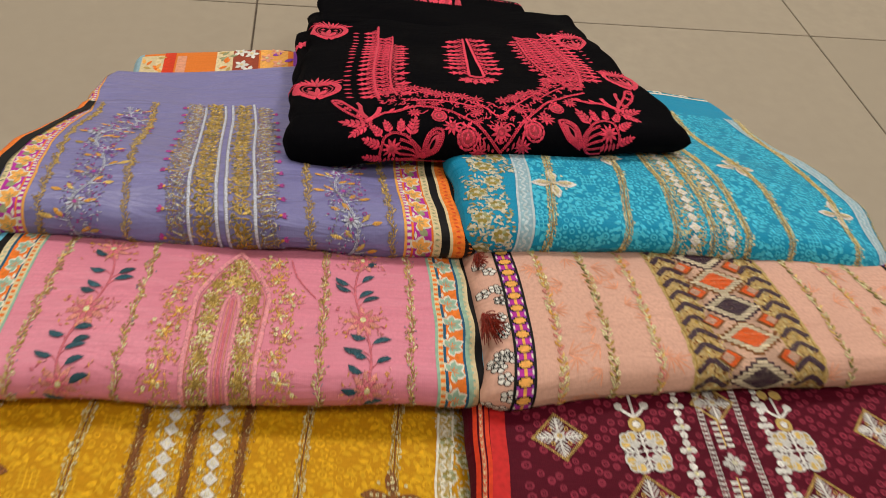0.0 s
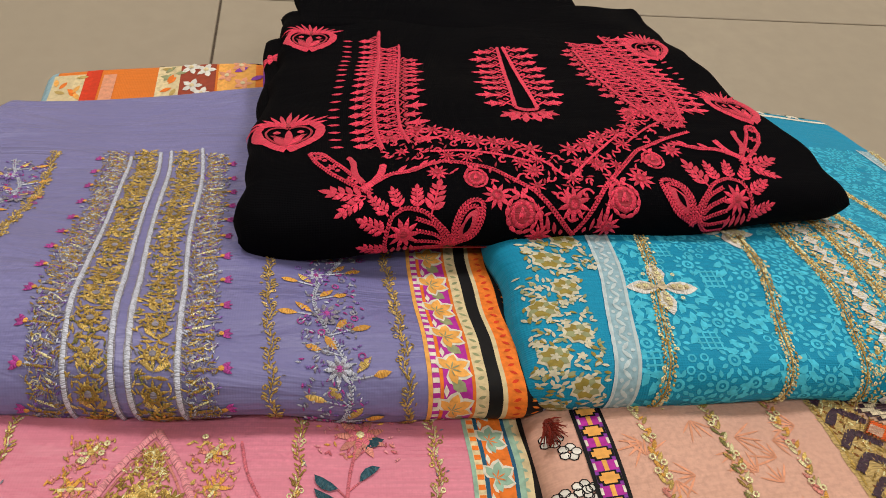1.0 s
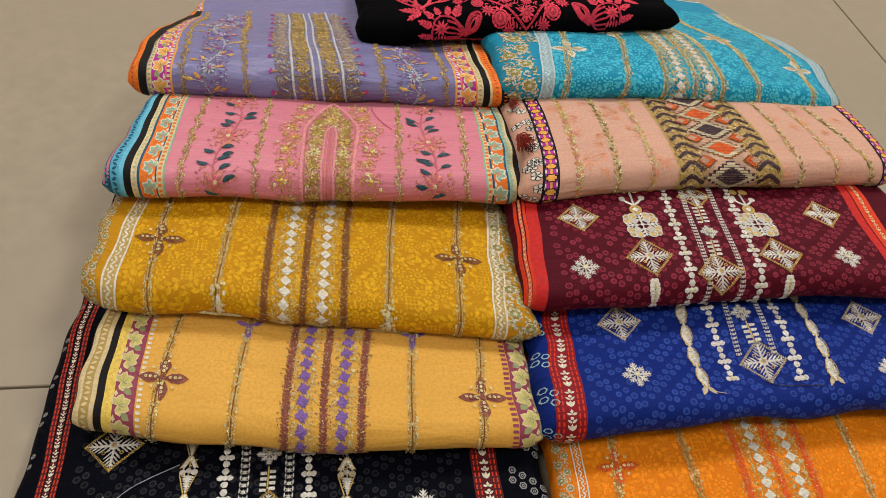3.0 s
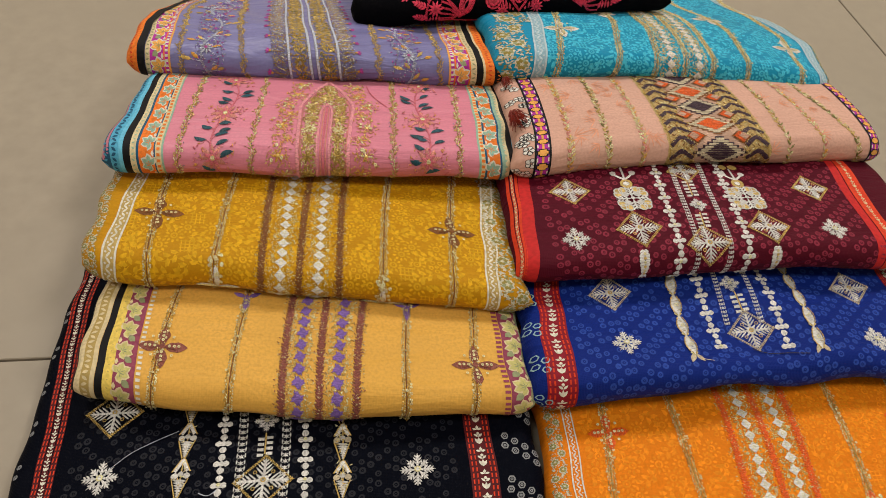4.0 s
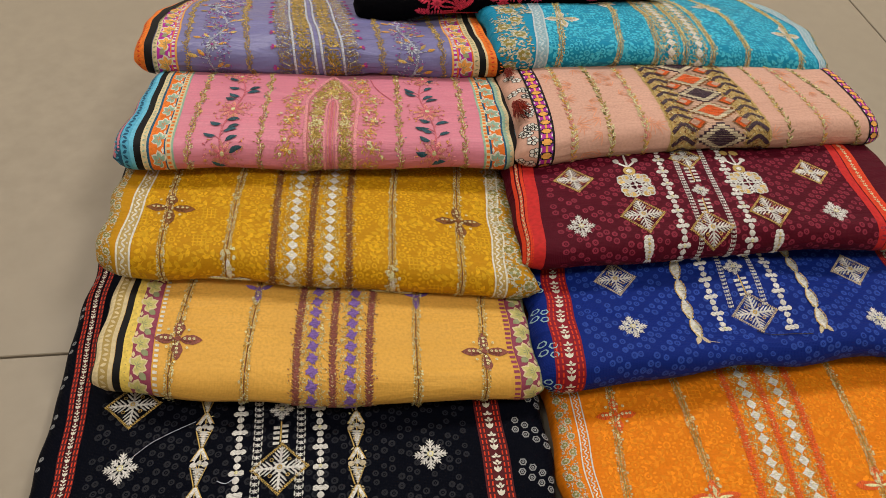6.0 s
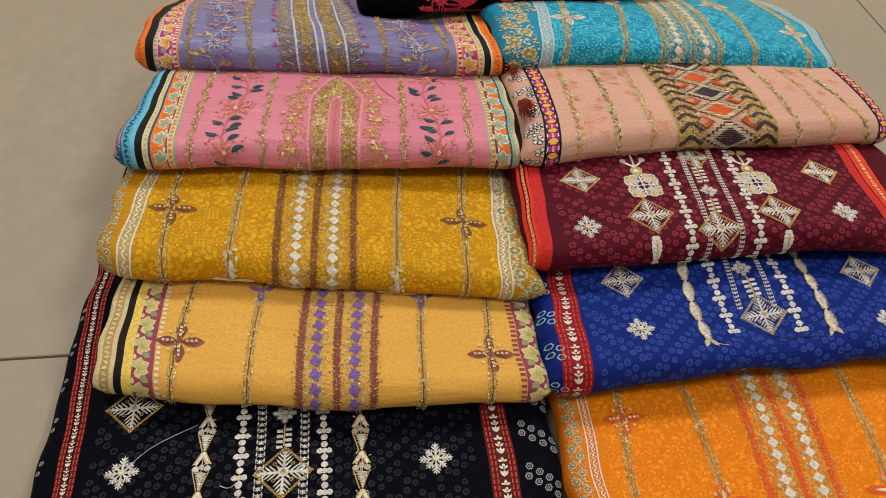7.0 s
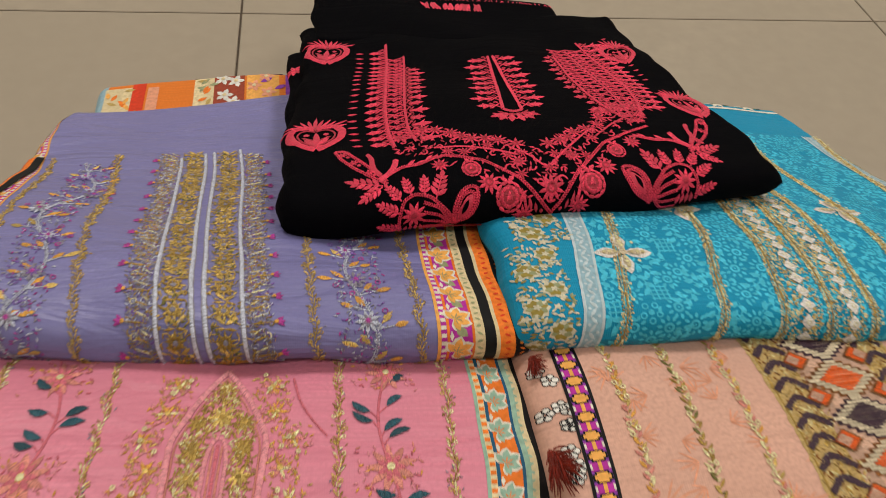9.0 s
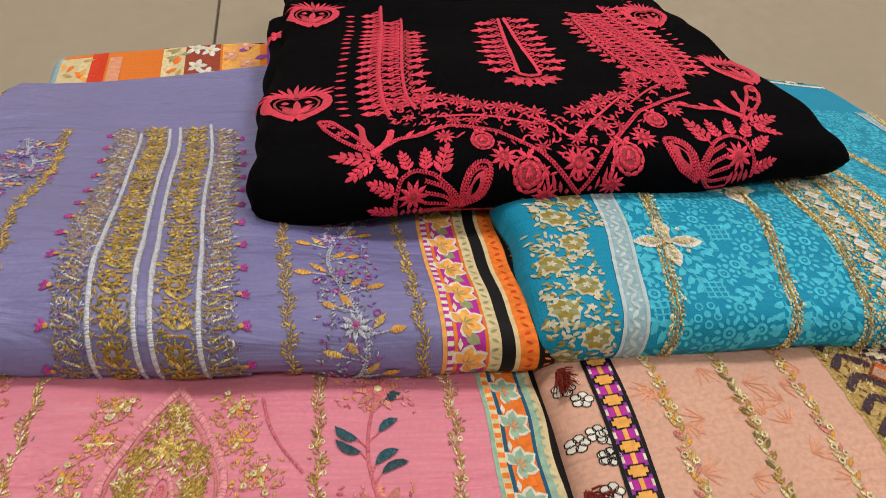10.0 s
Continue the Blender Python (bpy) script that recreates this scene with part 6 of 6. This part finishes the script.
    for key, nm, lab in (("kurta layer", "lower_layer", "lower folded layer"), ("kurta flap", "neck_flap", "folded back of the neck")):
        h = G[key]
        me = cloth_mesh(h, SUIT["kurta"], 70, nm)
        me.transform(Matrix.Translation(-Vector(root.location)))
        ob = new(nm, me)
        ob.parent = root
    h = G["kurta flap"]
    P = Patch(h, 3)
    for u in num(.004, h.width - .004, 60):
        P.leaf(red, u, h.length - .014, math.pi / 2 + P.rnd.uniform(-.9, .9), .0045, .0013)
    for u in num(.11, .165, 16):
        P.leaf(red, u, h.length - .034, math.pi / 2 + P.rnd.uniform(-.6, .6), .016, .005)
    P.done("hem_stitching", root, "red stitching along the hem")
    h = G["kurta layer"]
    P = Patch(h, 4)
    for k in range(7):
        P.leaf(red, .006, .185, k * .9, .008, .0036)
    P.done("blossom_motif", root)


def printed_dupatta():
    g, root = suit("print", SUIT["print"], "orange and violet printed folded scarf under the lavender suit", "folded_scarf")
    P = Patch(g, 1)
    s0, s1 = .07, .180
    P.box(D["powder"], .002, .014, s0, s1)
    P.box(D["cream"], .012, .036, s0, s1 - .010, .0004)
    for _ in range(26):
        P.leaf(P.rnd.choice((D["orange"], D["tan"], D["amber"])), P.rnd.uniform(.014, .034), P.rnd.uniform(s0, s1 - .014), P.rnd.uniform(0, 6.3), .010, .004, .0006, 0)
    P.box(D["scarlet"], .036, .048, s0, s1 - .004, .0003)
    P.box(D["peach dark"], .050, .060, .135, s1 - .012, .0003)
    P.box(D["cream"], .092, .110, s0, s1 - .004, .0003)
    for _ in range(24):
        P.leaf(P.rnd.choice((D["sage"], D["tan"], D["orange"])), P.rnd.uniform(.094, .108), P.rnd.uniform(s0, s1), P.rnd.uniform(0, 6.3), .010, .004, .0006, 0)
    P.box(D["brick"], .110, .138, s0, s1 - .003, .0003)
    for u, s in ((.120, .150), (.130, .168), (.118, .172), (.128, .140)):
        P.flower(D["white"], D["cream"], u, s, .0085, 5, .0006)
    P.box(D["amber"], .140, .170, s0, s1 - .003, .0003)
    for u, s in ((.147, .160), (.160, .150), (.158, .172)):
        P.flower(D["peach dark"], D["cream"], u, s, .008, 5, .0006)
        P.leaf(D["lilac"], u + .006, s + .004, .5, .012, .005, .0007, 0)
    P.box(D["lilac"], .176, .196, s0, s1 - .003, .0003)
    P.box(D["cream"], .198, .225, s0, s1 - .003, .0003)
    for _ in range(14):
        P.leaf(D["yellow"], P.rnd.uniform(.20, .222), P.rnd.uniform(s0, s1), P.rnd.uniform(0, 6.3), .012, .006, .0006, 0)
    for u in num(.04, .25, 26):
        P.leaf(P.rnd.choice((D["black"], D["tan"], D["cream"])), u, .128, P.rnd.uniform(0, 3.1), .009, .004, .0007, 0)
    P.done("panel_print", root, "orange, brick and violet printed panels")


# ---- the room ----
def tile_material():
    m, nt, b = shader("beige floor tile", .32, 0, 0, .4)
    L = nt.links.new
    tc = nt.nodes.new("ShaderNodeTexCoord")
    info = nt.nodes.new("ShaderNodeObjectInfo")
    add = nt.nodes.new("ShaderNodeVectorMath")
    add.operation = "MULTIPLY_ADD"
    add.inputs[1].default_value = (9, 7, 5)
    L(info.outputs["Random"], add.inputs[0])
    L(tc.outputs["Object"], add.inputs[2])
    cloud = node(nt, "ShaderNodeTexNoise", Scale=2.2, Detail=5.0, Distortion=.6)
    speck = node(nt, "ShaderNodeTexNoise", Scale=55.0, Detail=3.0)
    L(add.outputs[0], cloud.inputs[0])
    L(tc.outputs["Object"], speck.inputs[0])
    base = (.335, .288, .225)
    c1 = mix_colours(nt, ramp(nt, cloud.outputs[0], .3, .7), tint(base, .92), tint(base, 1.08))
    c2 = mix_colours(nt, ramp(nt, speck.outputs[0], .3, .75), tint(base, .93), c1)
    L(c2, b.inputs["Base Color"])
    L(ramp(nt, cloud.outputs[0], -1.2, 2.8), b.inputs["Roughness"])
    return m


def plain(name, rgb, rough=.7):
    m, nt, b = shader(name, rough)
    n = node(nt, "ShaderNodeTexNoise", Scale=6.0, Detail=5.0)
    tc = nt.nodes.new("ShaderNodeTexCoord")
    nt.links.new(tc.outputs["Object"], n.inputs[0])
    nt.links.new(mix_colours(nt, ramp(nt, n.outputs[0], .3, .7), tint(rgb, .94), tint(rgb, 1.05)), b.inputs["Base Color"])
    return m


def slab(name, size, at, mat, bevel=0.0):
    bm = bmesh.new()
    bmesh.ops.create_cube(bm, size=1.0, matrix=Matrix.Diagonal((*size, 1)))
    if bevel:
        top = [e for e in bm.edges if all(v.co.z > 0 for v in e.verts)]
        bmesh.ops.bevel(bm, geom=top, offset=bevel, segments=1, affect="EDGES")
    me = bpy.data.meshes.new(name)
    bm.to_mesh(me)
    bm.free()
    me.materials.append(mat)
    ob = new(name, me)
    ob.location = at
    return ob


def room():
    grout = plain("dark grout", (.13, .10, .075), .9)
    tile_mat = tile_material()
    x0, x1, y0, y1, hh = -2.551, 3.007, -2.1, 3.5, 2.8
    cx, cy, w, d = (x0 + x1) / 2, (y0 + y1) / 2, x1 - x0, y1 - y0
    floor = tagged(slab("floor", (w, d, .05), (cx, cy, -.0285), grout), "floor of large beige tiles with dark joints", kind="structure")
    size, wide, gap, tk = 0.8, 0.794, 0.0022, 0.012
    first = slab("tile", (wide - gap, size - gap, tk), (0, 0, 0), tile_mat, .0008)
    me = first.data
    bpy.data.objects.remove(first)
    for i in range(7):
        for j in range(7):
            t = new("tile", me)
            t.parent = floor
            t.location = (x0 + wide * (i + .5) - cx, y0 + size * (j + .5) - cy, .0285 - tk / 2)
    paint = plain("off-white wall paint", (.70, .66, .58))
    ceil = plain("white ceiling paint", (.78, .77, .74))
    for nm, sz, at in (("wall_north", (w + .3, .15, hh), (cx, y1 + .075, hh / 2)), ("wall_south", (w + .3, .15, hh), (cx, y0 - .075, hh / 2)),
                       ("wall_east", (.15, d, hh), (x1 + .075, cy, hh / 2)), ("wall_west", (.15, d, hh), (x0 - .075, cy, hh / 2))):
        tagged(slab(nm, sz, at, paint), "plain off-white painted wall", kind="structure")
    tagged(slab("ceiling", (w + .3, d + .3, .12), (cx, cy, hh + .06), ceil), "plain white ceiling", kind="structure")


room()
black_suit()
orange_suit()
yellow_suit()
blue_suit()
mustard_suit()
maroon_suit()
pink_suit()
peach_suit()
lavender_suit()
teal_suit()
printed_dupatta()
kurta()
tassel(.027, .447, .137, 1, "dark red thread tassel beside the pink suit").scale = (.72, .95, .9)
tassel(.030, .512, .131, 2, "small dark red tassel beside the lavender suit").scale = (.5, .5, .5)
